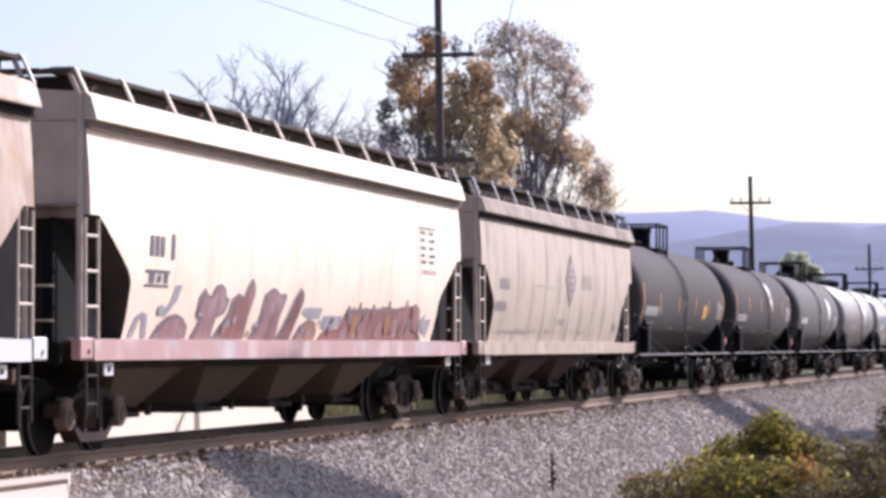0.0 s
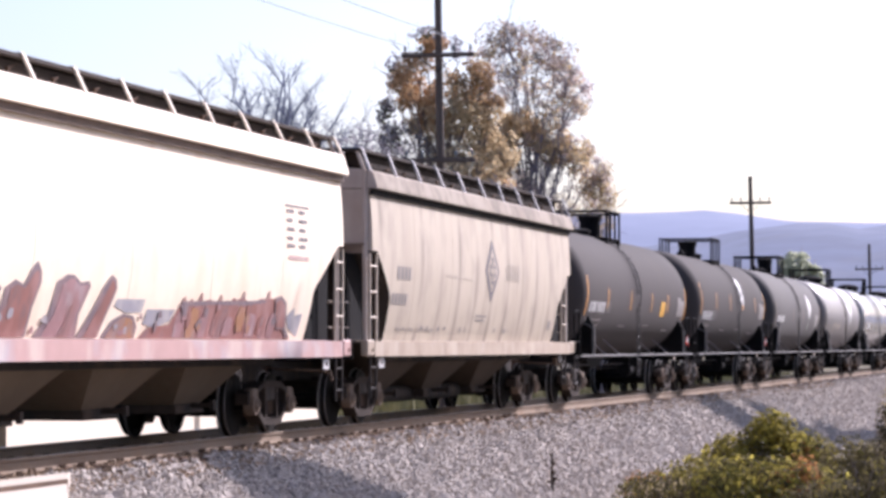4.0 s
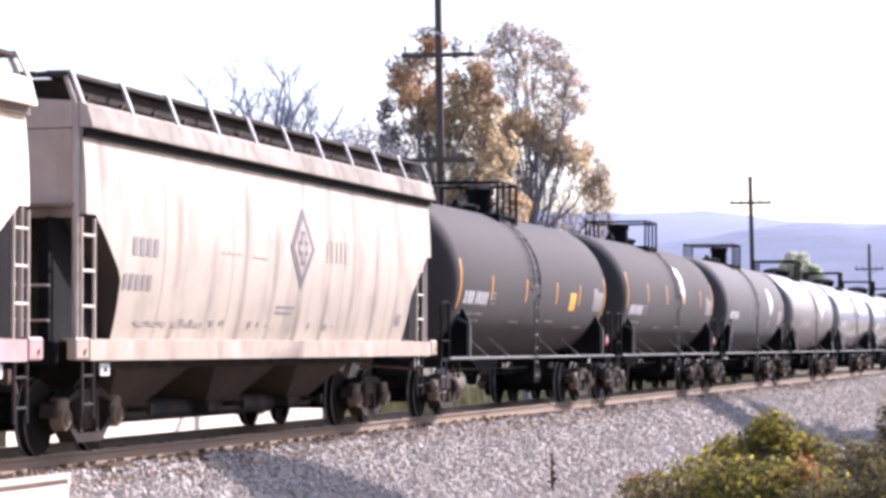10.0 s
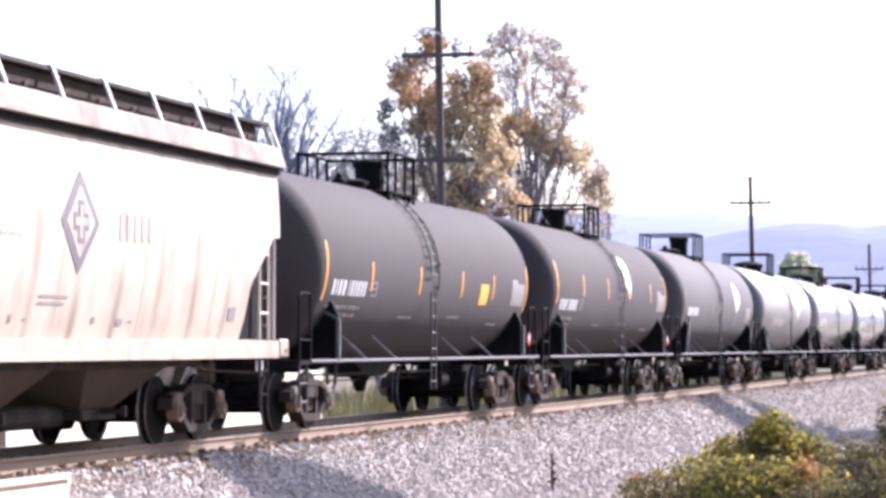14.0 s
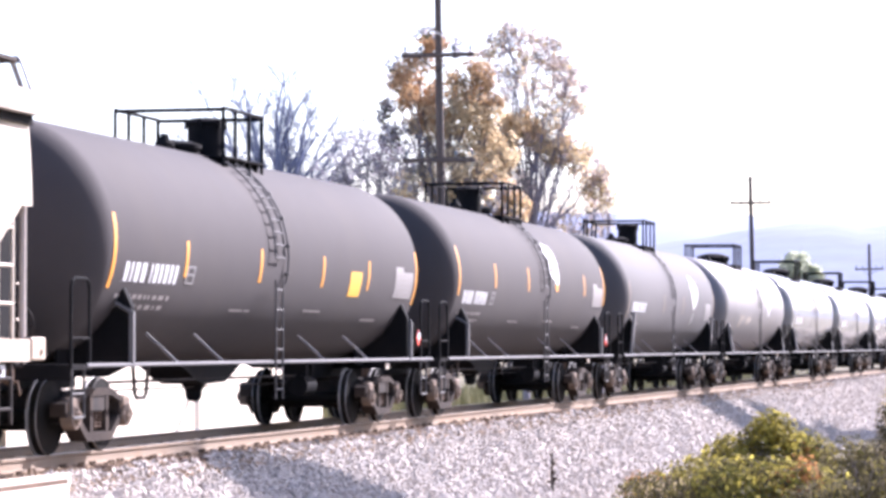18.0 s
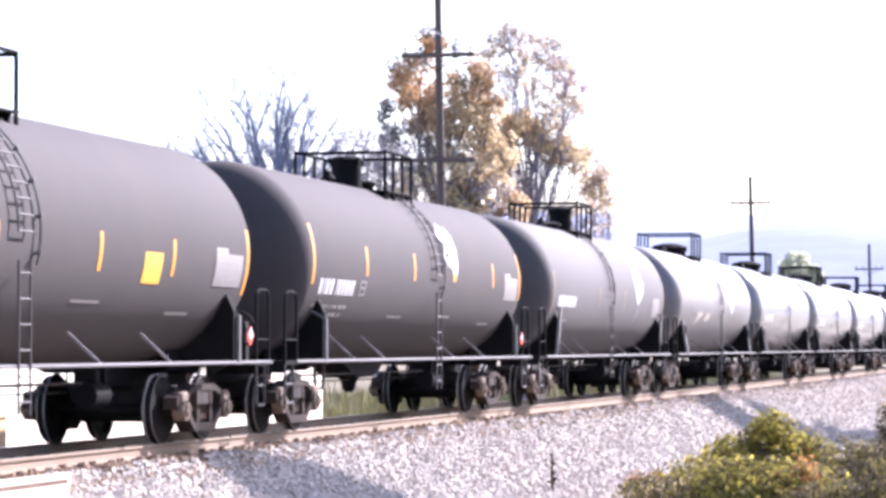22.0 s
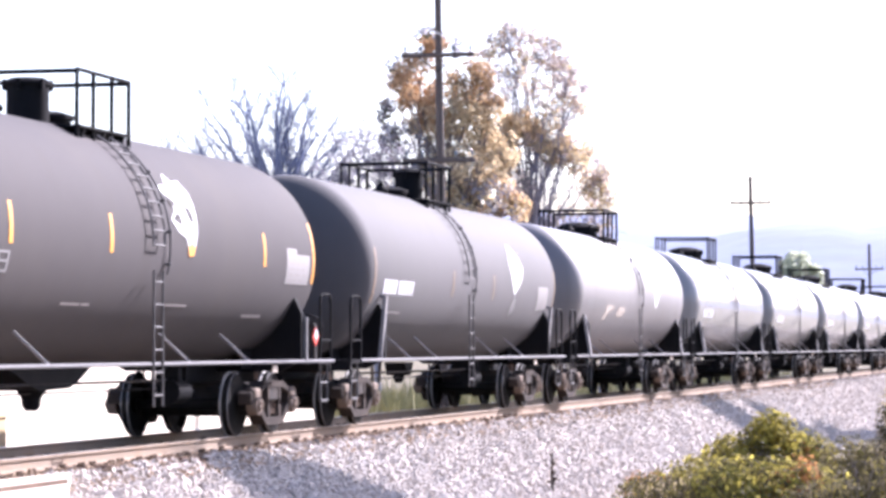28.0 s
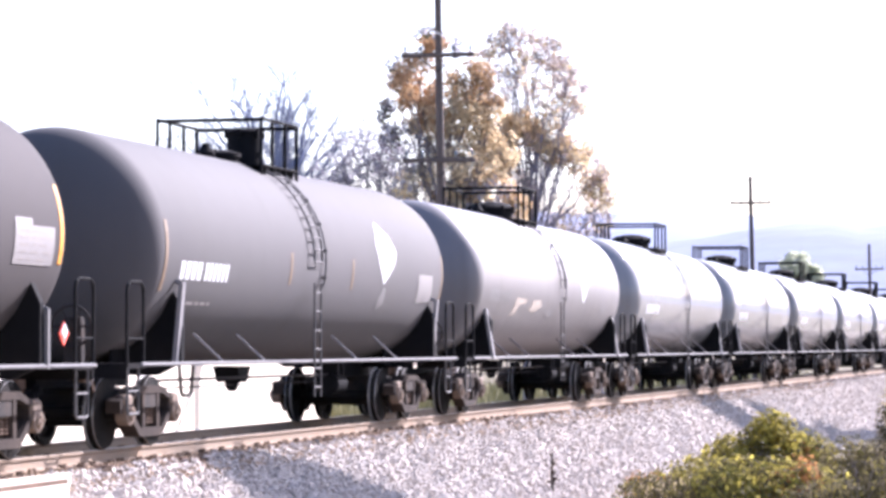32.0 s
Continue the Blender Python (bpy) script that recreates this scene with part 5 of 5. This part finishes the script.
utility_pole(191.1, 15.89, 8.2, (6.5,), 0.02)


def wire(a, b, sag):
    bm = bmesh.new()
    a, b = Vector(a), Vector(b)
    pipe(bm, [a.lerp(b, k / 16) - Vector((0, 0, sag * 4 * k / 16 * (1 - k / 16))) for k in range(17)], 0.011, 4)
    tagged(new("power_line", mesh(bm, "power_line", M["wire"])), "thin slack wire strung between the poles", "cable", "wires along the track")


for y in (-0.88, 0.88):
    wire((11.6, 17.1 + y, 9.16), (71.0, 17.13 + y, 9.18), 0.5)


# ---- trees ----
RIGHT = Vector((0.23, -0.973, 0))        # along the tree belt
DEEP = Vector((0.973, 0.23, 0))


def leaf_cloud(lobes, count, size, seed, gap=0.0, grain=1.1, wide=0.7):
    """Small tilted leaves filling lobes of (u, z, radius across, radius up), with gaps where a noise is low."""
    g = random.Random(seed)
    verts, faces = [], []
    total = sum(a * b for _, _, a, b in lobes)
    for u, z, a, b in lobes:
        for _ in range(int(count * a * b / total)):
            for _try in range(4):
                p = Vector((g.uniform(-1, 1), g.uniform(-1, 1), g.uniform(-1, 1)))
                if p.length > 1:
                    continue
                at = RIGHT * (u + p.x * a) + DEEP * (p.y * min(a, 2.2)) + Vector((0, 0, z + p.z * b))
                edge = p.length + 0.55 * noise.noise(at * grain + Vector((seed, 0, 0)))
                if edge < 0.95 and noise.noise(at * grain * 1.7 + Vector((0, seed, 0))) > gap - 0.35:
                    break
            else:
                continue
            s = g.uniform(*size)
            out = RIGHT * p.x + DEEP * p.y + Vector((0, 0, p.z))
            n = (out * 1.1 + Vector((g.uniform(-1, 1), g.uniform(-1, 1), g.uniform(-0.6, 1))) * 0.75).normalized()
            e = n.orthogonal().normalized()
            e = (e + n.cross(e) * g.uniform(-2, 2)).normalized()
            w = n.cross(e) * s * wide
            k = len(verts)
            verts += [at - e * s, at + w, at + e * s, at - w]
            faces.append((k, k + 1, k + 2, k + 3))
    return verts, faces


def limbs(lobes, foot, trunk_top, radius, number, twigs, seed, fine=0.012):
    """A trunk, limbs that reach into the lobes, and twigs."""
    g = random.Random(seed)
    trunk, branches = bmesh.new(), []
    foot, top = Vector(foot), Vector(trunk_top)
    mid = foot.lerp(top, 0.5) + Vector((g.uniform(-0.15, 0.15), g.uniform(-0.15, 0.15), 0))
    pipe(trunk, [foot - Vector((0, 0, 0.2)), foot, mid, top], radius, 9, radius * 0.6)
    total = sum(a * b for _, _, a, b in lobes)
    for u, z, a, b in lobes:
        for _ in range(max(1, int(number * a * b / total + 0.5))):
            bm = bmesh.new()
            branches.append(bm)
            q = Vector((max(-1, min(1, g.gauss(0, 0.5))), max(-1, min(1, g.gauss(0, 0.45))), g.uniform(-0.6, 0.85)))
            end = RIGHT * (u + q.x * a) + DEEP * (q.y * min(a, 2.0)) + Vector((0, 0, z + q.z * b))
            start = foot.lerp(top, g.uniform(0.45, 1.0))
            way = end - start
            bow = Vector((g.uniform(-0.07, 0.07), g.uniform(-0.07, 0.07), g.uniform(-0.02, 0.1))) * way.length
            pts = [start + way * k + bow * (4 * k * (1 - k)) + Vector((g.gauss(0, 0.02), g.gauss(0, 0.02), g.gauss(0, 0.02))) * way.length for k in (0, 0.2, 0.4, 0.6, 0.8, 1)]
            pipe(bm, pts, radius * g.uniform(0.28, 0.45), 6, fine * 1.4)
            for _t in range(twigs):
                k = g.randrange(1, 5)
                o = pts[k].lerp(pts[k + 1], g.random())
                d = (way.normalized() + Vector((g.gauss(0, 0.6), g.gauss(0, 0.6), g.gauss(0.15, 0.45)))).normalized()
                n = min(1.3, g.uniform(0.14, 0.34) * way.length)
                tw = [o]
                for _k in range(4):
                    d = (d + Vector((g.gauss(0, 0.28), g.gauss(0, 0.28), g.gauss(0.08, 0.22)))).normalized()
                    tw.append(tw[-1] + d * n * 0.25)
                pipe(bm, tw, fine * 1.4, 4, fine * 0.55)
                for j in (1, 2, 2, 3):
                    d2 = (d + Vector((g.gauss(0, 0.8), g.gauss(0, 0.8), g.gauss(0.1, 0.5)))).normalized()
                    e = tw[j] + d2 * n * 0.18
                    d2 = (d2 + Vector((g.gauss(0, 0.4), g.gauss(0, 0.4), g.gauss(0.15, 0.3)))).normalized()
                    pipe(bm, [tw[j], e, e + d2 * n * g.uniform(0.12, 0.24)], fine * 0.8, 3, fine * 0.4)
    return trunk, branches


def tree(name, label, at, lobes, trunk_top, radius, number, twigs, bark, clouds, seed, fine=0.012, category="tree", group=""):
    """Lobes in metres beside and above the foot at (x, y, z); clouds: (material, lobes, count, size, gap)."""
    root = thing(name, label, category, group, at)
    trunk, branches = limbs(lobes, (0, 0, 0), trunk_top, radius, number, twigs, seed, fine)
    stem = part("trunk", trunk, M[bark], root)
    for b in branches:
        part("branch", b, M[bark], stem)
    for i, (mat, where, count, size, gap) in enumerate(clouds):
        v, f = leaf_cloud(where, count, size, seed + 10 * i, gap)
        ob = new("crown", fast_mesh("crown", v, f, M[mat]))
        ob.parent = root
        tagged(ob, kind="stuff")
    return root


GROUND = -0.87
# orange tree: lobes as (across, height, half width, half height)
left_lobe = [(-1.2, 10.7, 0.95, 1.35), (-0.65, 12.15, 0.72, 0.42), (-0.7, 9.5, 1.0, 0.9), (0.1, 10.1, 0.55, 1.4), (0.88, 10.55, 0.85, 1.0), (1.0, 9.4, 0.95, 1.0), (1.5, 8.6, 0.85, 0.85), (0.3, 8.0, 1.5, 1.0), (-1.6, 8.9, 0.75, 0.65)]
under = [(-1.2, 7.3, 0.9, 0.9), (0.2, 6.9, 1.1, 0.9), (1.4, 7.1, 0.9, 1.0), (2.0, 6.7, 0.7, 0.7)]
tree("autumn_tree", "broad autumn tree with thick orange-brown leaves", (89.5, 21.16, GROUND), left_lobe, (0.1, 0, 6.0), 0.22, 34, 8, "bark",
     [("leaf_orange", left_lobe[:1] + [(-0.75, 9.7, 0.8, 0.8), (-0.65, 12.15, 0.6, 0.35)], 6200, (0.045, 0.09), 0.3),
      ("leaf_orange", [(0.75, 10.75, 0.8, 0.95), (1.3, 10.2, 0.45, 0.7)], 3000, (0.045, 0.09), 0.36), ("leaf_olive", left_lobe[2:4] + left_lobe[5:8], 5600, (0.045, 0.09), 0.34),
      ("leaf_grey", [(-1.9, 11.2, 0.35, 0.7), (-2.15, 10.0, 0.4, 0.7), (-1.75, 9.0, 0.8, 0.6), (-1.1, 8.6, 1.0, 0.8), (0.05, 12.0, 0.35, 0.45), (-0.7, 12.4, 0.9, 0.35)], 1800, (0.045, 0.09), 0.4),
      ("leaf_dark", [(-1.9, 11.2, 0.3, 0.6), (-2.2, 9.9, 0.32, 0.6), (-0.8, 12.45, 0.7, 0.28), (-1.9, 9.1, 0.5, 0.4)], 420, (0.045, 0.09), 0.2),
      ("leaf_brown", [(0.2, 9.5, 1.3, 1.5)], 2200, (0.045, 0.085), 0.3),
      ("leaf_brown", under, 3400, (0.045, 0.085), 0.36), ("leaf_grey", under, 3000, (0.045, 0.085), 0.36), ("leaf_orange", under[1:], 1400, (0.045, 0.085), 0.36)], 11, 0.011)
right_top = [(-1.0, 12.75, 0.85, 0.75), (0.1, 12.6, 1.0, 0.85), (1.1, 12.1, 0.85, 0.8)]
right_fine = [(1.45, 11.3, 0.85, 0.9), (0.3, 11.3, 1.2, 1.0), (-0.9, 11.3, 0.8, 1.0), (1.2, 10.3, 0.9, 0.8)]
right_mid = [(0.1, 9.6, 1.1, 0.9), (-0.85, 8.9, 0.8, 1.1), (0.9, 9.0, 0.9, 0.75)]
right_low_lobe = [(1.7, 8.8, 0.9, 0.75), (2.25, 8.1, 0.8, 1.0), (2.6, 7.5, 0.55, 0.8), (-0.2, 7.7, 0.9, 0.7)]
right_side = [(1.8, 10.9, 0.55, 0.9), (-1.45, 10.6, 0.6, 1.1), (-1.6, 12.0, 0.5, 0.7)]
right_lobe = right_top + right_fine + right_mid + right_low_lobe
tree("thinning_tree", "tall tree with sparse tan and pinkish autumn leaves", (93.9, 19.53, GROUND), right_lobe, (-0.1, 0, 6.6), 0.15, 30, 12, "bark_lilac",
     [("leaf_pink", right_top, 3000, (0.04, 0.08), 0.36), ("leaf_brown", right_top, 1100, (0.045, 0.085), 0.42), ("leaf_pink", right_fine, 3200, (0.035, 0.07), 0.38), ("leaf_pink", right_side, 1300, (0.04, 0.08), 0.36), ("leaf_brown", right_fine + right_side, 2600, (0.04, 0.08), 0.42),
      ("leaf_olive", right_mid[1:] + [(-1.3, 8.6, 0.7, 1.1)], 3000, (0.045, 0.09), 0.42), ("leaf_olive", [(-0.3, 9.7, 0.95, 0.7), (-0.9, 8.9, 0.6, 0.8), (0.45, 9.4, 0.6, 0.55), (1.0, 9.2, 0.6, 0.6)], 5000, (0.045, 0.09), 0.3), ("leaf_brown", right_mid + right_low_lobe[:3], 4300, (0.045, 0.085), 0.4), ("leaf_pink", right_low_lobe, 2600, (0.04, 0.08), 0.34)], 23, 0.011)
low_lobe = [(-0.4, 6.5, 1.0, 1.2), (-0.1, 7.5, 0.7, 0.8), (-1.3, 6.6, 0.9, 1.2)]
tree("small_tree", "small half-bare tree with yellow-brown leaves", (99.0, 17.9, GROUND), low_lobe, (-0.2, 0, 4.2), 0.12, 16, 9, "bark_lilac",
     [("leaf_brown", low_lobe, 1700, (0.035, 0.075), 0.36), ("leaf_pink", low_lobe, 900, (0.035, 0.075), 0.36)], 31, 0.009)
bare = [(-2.5, 10.4, 0.9, 1.2), (-1.6, 11.6, 1.0, 1.1), (-0.5, 11.6, 1.0, 1.2), (0.6, 11.0, 1.0, 1.3), (1.6, 10.2, 1.0, 1.2), (2.5, 9.5, 0.9, 1.0), (-3.5, 9.7, 0.8, 1.0), (-2.9, 9.0, 1.0, 0.9), (3.1, 9.0, 0.8, 0.9), (0.2, 9.8, 1.6, 1.0)]
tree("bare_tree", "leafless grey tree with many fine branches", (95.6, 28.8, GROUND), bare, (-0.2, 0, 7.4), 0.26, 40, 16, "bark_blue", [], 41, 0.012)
brush = [(-0.5, 8.5, 1.3, 1.4), (0.6, 8.5, 1.0, 1.4), (-1.5, 7.7, 1.1, 1.2)]
tree("brushy_tree", "twiggy grey-brown tree with few leaves", (91.9, 24.24, GROUND), brush, (0.0, 0, 4.2), 0.14, 20, 11, "bark_pale",
     [("leaf_grey", brush, 4200, (0.04, 0.08), 0.28)], 53)
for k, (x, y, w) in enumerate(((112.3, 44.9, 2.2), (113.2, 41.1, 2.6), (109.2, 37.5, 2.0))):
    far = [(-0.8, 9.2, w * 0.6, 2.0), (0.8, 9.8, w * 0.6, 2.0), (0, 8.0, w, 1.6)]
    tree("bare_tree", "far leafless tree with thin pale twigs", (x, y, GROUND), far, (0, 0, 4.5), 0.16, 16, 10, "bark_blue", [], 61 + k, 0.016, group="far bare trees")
tuft = [(-0.4, 8.7, 1.7, 1.7), (0.8, 7.8, 1.2, 1.5), (-1.3, 7.8, 1.1, 1.5)]
tree("green_tree", "small round green tree beyond the train", (240.0, 25.9, GROUND), tuft, (0, 0, 5.0), 0.18, 10, 5, "bark",
     [("leaf_tuft", tuft, 3000, (0.12, 0.24), 0.05)], 71)
# roadside trees beside the line of sight, whose shade falls on the bank
for k, (x, y, crown, high) in enumerate(((53.4, 1.2, [(0, 12.6, 1.6, 1.8), (0.2, 14.6, 1.3, 1.5), (0, 10.6, 1.8, 1.6)], 9.0),
                                         (98.0, 1.4, [(0, 12.6, 2.4, 1.8), (0.3, 14.2, 1.8, 1.4)], 9.0),
                                         (105.0, 0.3, [(0, 11.6, 2.8, 2.0), (-0.3, 13.2, 2.0, 1.5)], 9.0),
                                         (111.5, -1.0, [(0, 11.0, 2.9, 2.0), (0.3, 12.6, 2.0, 1.5)], 9.0))):
    tree("roadside_tree", "tall roadside tree with brown leaves", (x, y, -1.78), crown, (0, 0, high), 0.22, 18, 8, "bark",
         [("leaf_brown", crown, 5200, (0.10, 0.20), 0.0)], 81 + k, group="roadside trees")


# ---- bushes on the near bank ----
def bush(label, at, lobes, clouds, seed, stems=26):
    g = random.Random(seed)
    root = thing("bush", label, "bush", "bushes below the bank", at)
    bm = bmesh.new()
    for _ in range(stems):
        u, z, a, b = g.choice(lobes)
        q = RIGHT * (u + g.gauss(0, 0.5) * a) + DEEP * (g.gauss(0, 0.4) * a) + Vector((0, 0, z + g.uniform(0, 1.15) * b))
        foot = RIGHT * (u * 0.5 + g.gauss(0, 0.15)) + DEEP * g.gauss(0, 0.15)
        pipe(bm, [foot, foot.lerp(q, 0.5) + Vector((0, 0, 0.12)), q], 0.012, 4, 0.003)
    part("stem_clump", bm, M["bark"], root)
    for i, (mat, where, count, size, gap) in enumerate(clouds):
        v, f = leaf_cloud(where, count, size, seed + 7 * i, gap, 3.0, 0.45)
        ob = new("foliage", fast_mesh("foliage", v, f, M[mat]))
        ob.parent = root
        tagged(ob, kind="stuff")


low = -1.78
# dark leaves mixed low into these bushes stand in for their inner shade
main = [(0.0, 1.35, 0.55, 0.55), (-0.7, 0.85, 0.8, 0.6), (0.6, 0.95, 0.7, 0.55), (0.0, 0.6, 1.3, 0.6)]
bush("sunlit yellow-green bush with orange leaf tips", (54.0, 6.41, low), main,
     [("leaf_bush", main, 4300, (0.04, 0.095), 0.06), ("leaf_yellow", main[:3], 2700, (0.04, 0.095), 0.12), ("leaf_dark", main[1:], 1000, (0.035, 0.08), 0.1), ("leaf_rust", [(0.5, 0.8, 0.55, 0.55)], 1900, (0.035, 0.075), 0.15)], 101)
side_lobe = [(0.0, 0.62, 0.9, 0.5), (-0.8, 0.4, 0.7, 0.42), (0.7, 0.6, 0.8, 0.55)]
bush("low green bush at the foot of the bank", (51.0, 7.37, low), side_lobe,
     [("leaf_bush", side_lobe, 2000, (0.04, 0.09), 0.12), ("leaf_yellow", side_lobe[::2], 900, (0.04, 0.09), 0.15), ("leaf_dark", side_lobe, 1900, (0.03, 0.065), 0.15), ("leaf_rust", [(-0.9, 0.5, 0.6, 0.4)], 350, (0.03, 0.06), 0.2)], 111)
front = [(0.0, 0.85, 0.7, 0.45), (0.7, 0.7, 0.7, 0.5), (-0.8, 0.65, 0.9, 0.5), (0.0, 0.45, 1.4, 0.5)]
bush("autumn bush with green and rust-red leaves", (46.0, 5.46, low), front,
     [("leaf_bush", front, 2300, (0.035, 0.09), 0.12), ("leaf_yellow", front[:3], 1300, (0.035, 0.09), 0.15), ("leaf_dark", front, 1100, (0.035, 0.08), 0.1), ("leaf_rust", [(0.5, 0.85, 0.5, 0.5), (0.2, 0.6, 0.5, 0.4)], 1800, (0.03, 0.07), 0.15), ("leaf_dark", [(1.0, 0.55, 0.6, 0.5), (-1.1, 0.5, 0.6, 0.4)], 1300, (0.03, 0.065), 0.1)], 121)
right_low = [(0.0, 0.95, 0.6, 0.6), (-0.7, 0.6, 0.7, 0.5), (0.45, 0.85, 0.6, 0.6)]
bush("green bush with long arching stems", (49.8, 4.51, low), right_low,
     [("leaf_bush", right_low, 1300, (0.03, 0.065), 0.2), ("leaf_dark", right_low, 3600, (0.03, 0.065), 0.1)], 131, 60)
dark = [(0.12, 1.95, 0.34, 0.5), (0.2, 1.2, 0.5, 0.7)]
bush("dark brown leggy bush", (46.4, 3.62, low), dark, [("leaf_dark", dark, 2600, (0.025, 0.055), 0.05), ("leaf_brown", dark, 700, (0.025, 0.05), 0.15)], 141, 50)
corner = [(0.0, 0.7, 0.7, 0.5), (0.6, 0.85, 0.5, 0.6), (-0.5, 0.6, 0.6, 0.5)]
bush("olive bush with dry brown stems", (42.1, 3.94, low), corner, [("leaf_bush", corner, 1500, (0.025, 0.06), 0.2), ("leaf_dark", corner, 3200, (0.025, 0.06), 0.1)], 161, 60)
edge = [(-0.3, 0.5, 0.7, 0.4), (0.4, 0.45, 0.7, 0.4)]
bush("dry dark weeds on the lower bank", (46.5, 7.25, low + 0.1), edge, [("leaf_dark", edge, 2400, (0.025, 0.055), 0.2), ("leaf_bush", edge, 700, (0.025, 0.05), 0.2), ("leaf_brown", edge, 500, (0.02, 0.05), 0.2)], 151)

weed = thing("dry_weed", "single dead brown weed stalk on the ballast", "weed", at=(50.0, 9.93, -1.36))
bm = bmesh.new()
pipe(bm, [(0, 0, 0), (0.01, 0.02, 0.35), (0.0, 0.0, 0.74)], 0.032, 6, 0.016)
part("stalk", bm, M["dead_stem"], weed)
g = random.Random(8)
for _ in range(9):
    bm = bmesh.new()
    z = g.uniform(0.1, 0.66)
    d = Vector((g.uniform(-1, 1), g.uniform(-1, 1), 0.5)) * 0.09
    pipe(bm, [(0, 0, z), Vector((0, 0, z)) + d], 0.016, 4, 0.03)
    part("seed_head", bm, M["dead_stem"], weed)

# ---- grass beyond the track ----
g = random.Random(19)
verts, faces = [], []
for _ in range(16000):
    x = 79 + 110 * g.random() ** 1.4
    y = g.uniform(17.3, 30)
    at = Vector((x, y, ground_height(x, y)))
    h = g.uniform(0.25, 0.95) * (0.55 + 0.75 * max(0, noise.noise(Vector((x * 0.25, y * 0.4, 3)))) * 2)
    d = Vector((g.uniform(-0.3, 0.3), g.uniform(-0.3, 0.3), 1)) * h
    w = Vector((g.uniform(-1, 1), g.uniform(-1, 1), 0)).normalized() * 0.035
    k = len(verts)
    verts += [at - w, at + w, at + d]
    faces.append((k, k + 1, k + 2))
tagged(new("tall_grass", fast_mesh("tall_grass", verts, faces, M["grass"])), "tall yellow-green grass beyond the track", "grass", kind="stuff")


# ---- hills ----
def ridge(name, mat, distance, height, depth, label):
    bm = bmesh.new()
    rows = []
    for i in range(161):
        a = radians(-50 + 100 * i / 160)
        h = height(math.degrees(a)) + 4.0 * noise.noise(Vector((i * 0.35, distance, 0))) + 1.6 * noise.noise(Vector((i * 1.3, distance, 5)))
        line = []
        for k in range(9):
            r = distance - depth * (1 - k / 8)
            s = math.sin(math.pi / 2 * k / 8) ** 1.3
            line.append(bm.verts.new((r * math.cos(a), r * math.sin(a), -2 + (h + 2) * s + (6 * noise.noise(Vector((i * 0.5, k * 0.9, distance))) if 0 < k < 8 else 0))))
        rows.append(line)
    for p, q in zip(rows, rows[1:]):
        for k in range(8):
            bm.faces.new((p[k], q[k], q[k + 1], p[k + 1]))
    setting(name, bm, M[mat], True, label)


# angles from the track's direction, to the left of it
ridge("backdrop_far_ridge", "hill_far_haze", 3200, lambda a: 125.4 + 3.05 * a if a < 10 else 158 + 6 * math.sin(a * 0.4), 900, "distant wooded ridge with blue haze in its colour")
ridge("backdrop_near_ridge", "hill_near_haze", 1800, lambda a: 76 + 1.2 * math.sin(a) if a < 6.4 else max(20, 76.5 - 3.0 * (a - 6.4) ** 1.5), 700, "wooded hills with blue haze in their colour")


# ---- movement ----
def gone(t):
    """How far the train has rolled after t seconds."""
    return 1.9147 * t + 0.0182021 * t ** 2 - 2.69275e-4 * t ** 3 + 2.82685e-6 * t ** 4


def motions():
    times = [32.0 * i / 32 for i in range(33)]
    fine = [8 * i / 30 for i in range(121)]
    for car, x, sets in ROLLING:
        walk(car, [(t, pose(x - gone(t), TRACK, LIFT)) for t in times])
        for w in sets:
            at = w.location.copy()
            walk(w, [(t, pose(at.x, at.y, at.z, 0, -math.degrees(gone(t) / WHEEL), 0)) for t in fine])


motions()
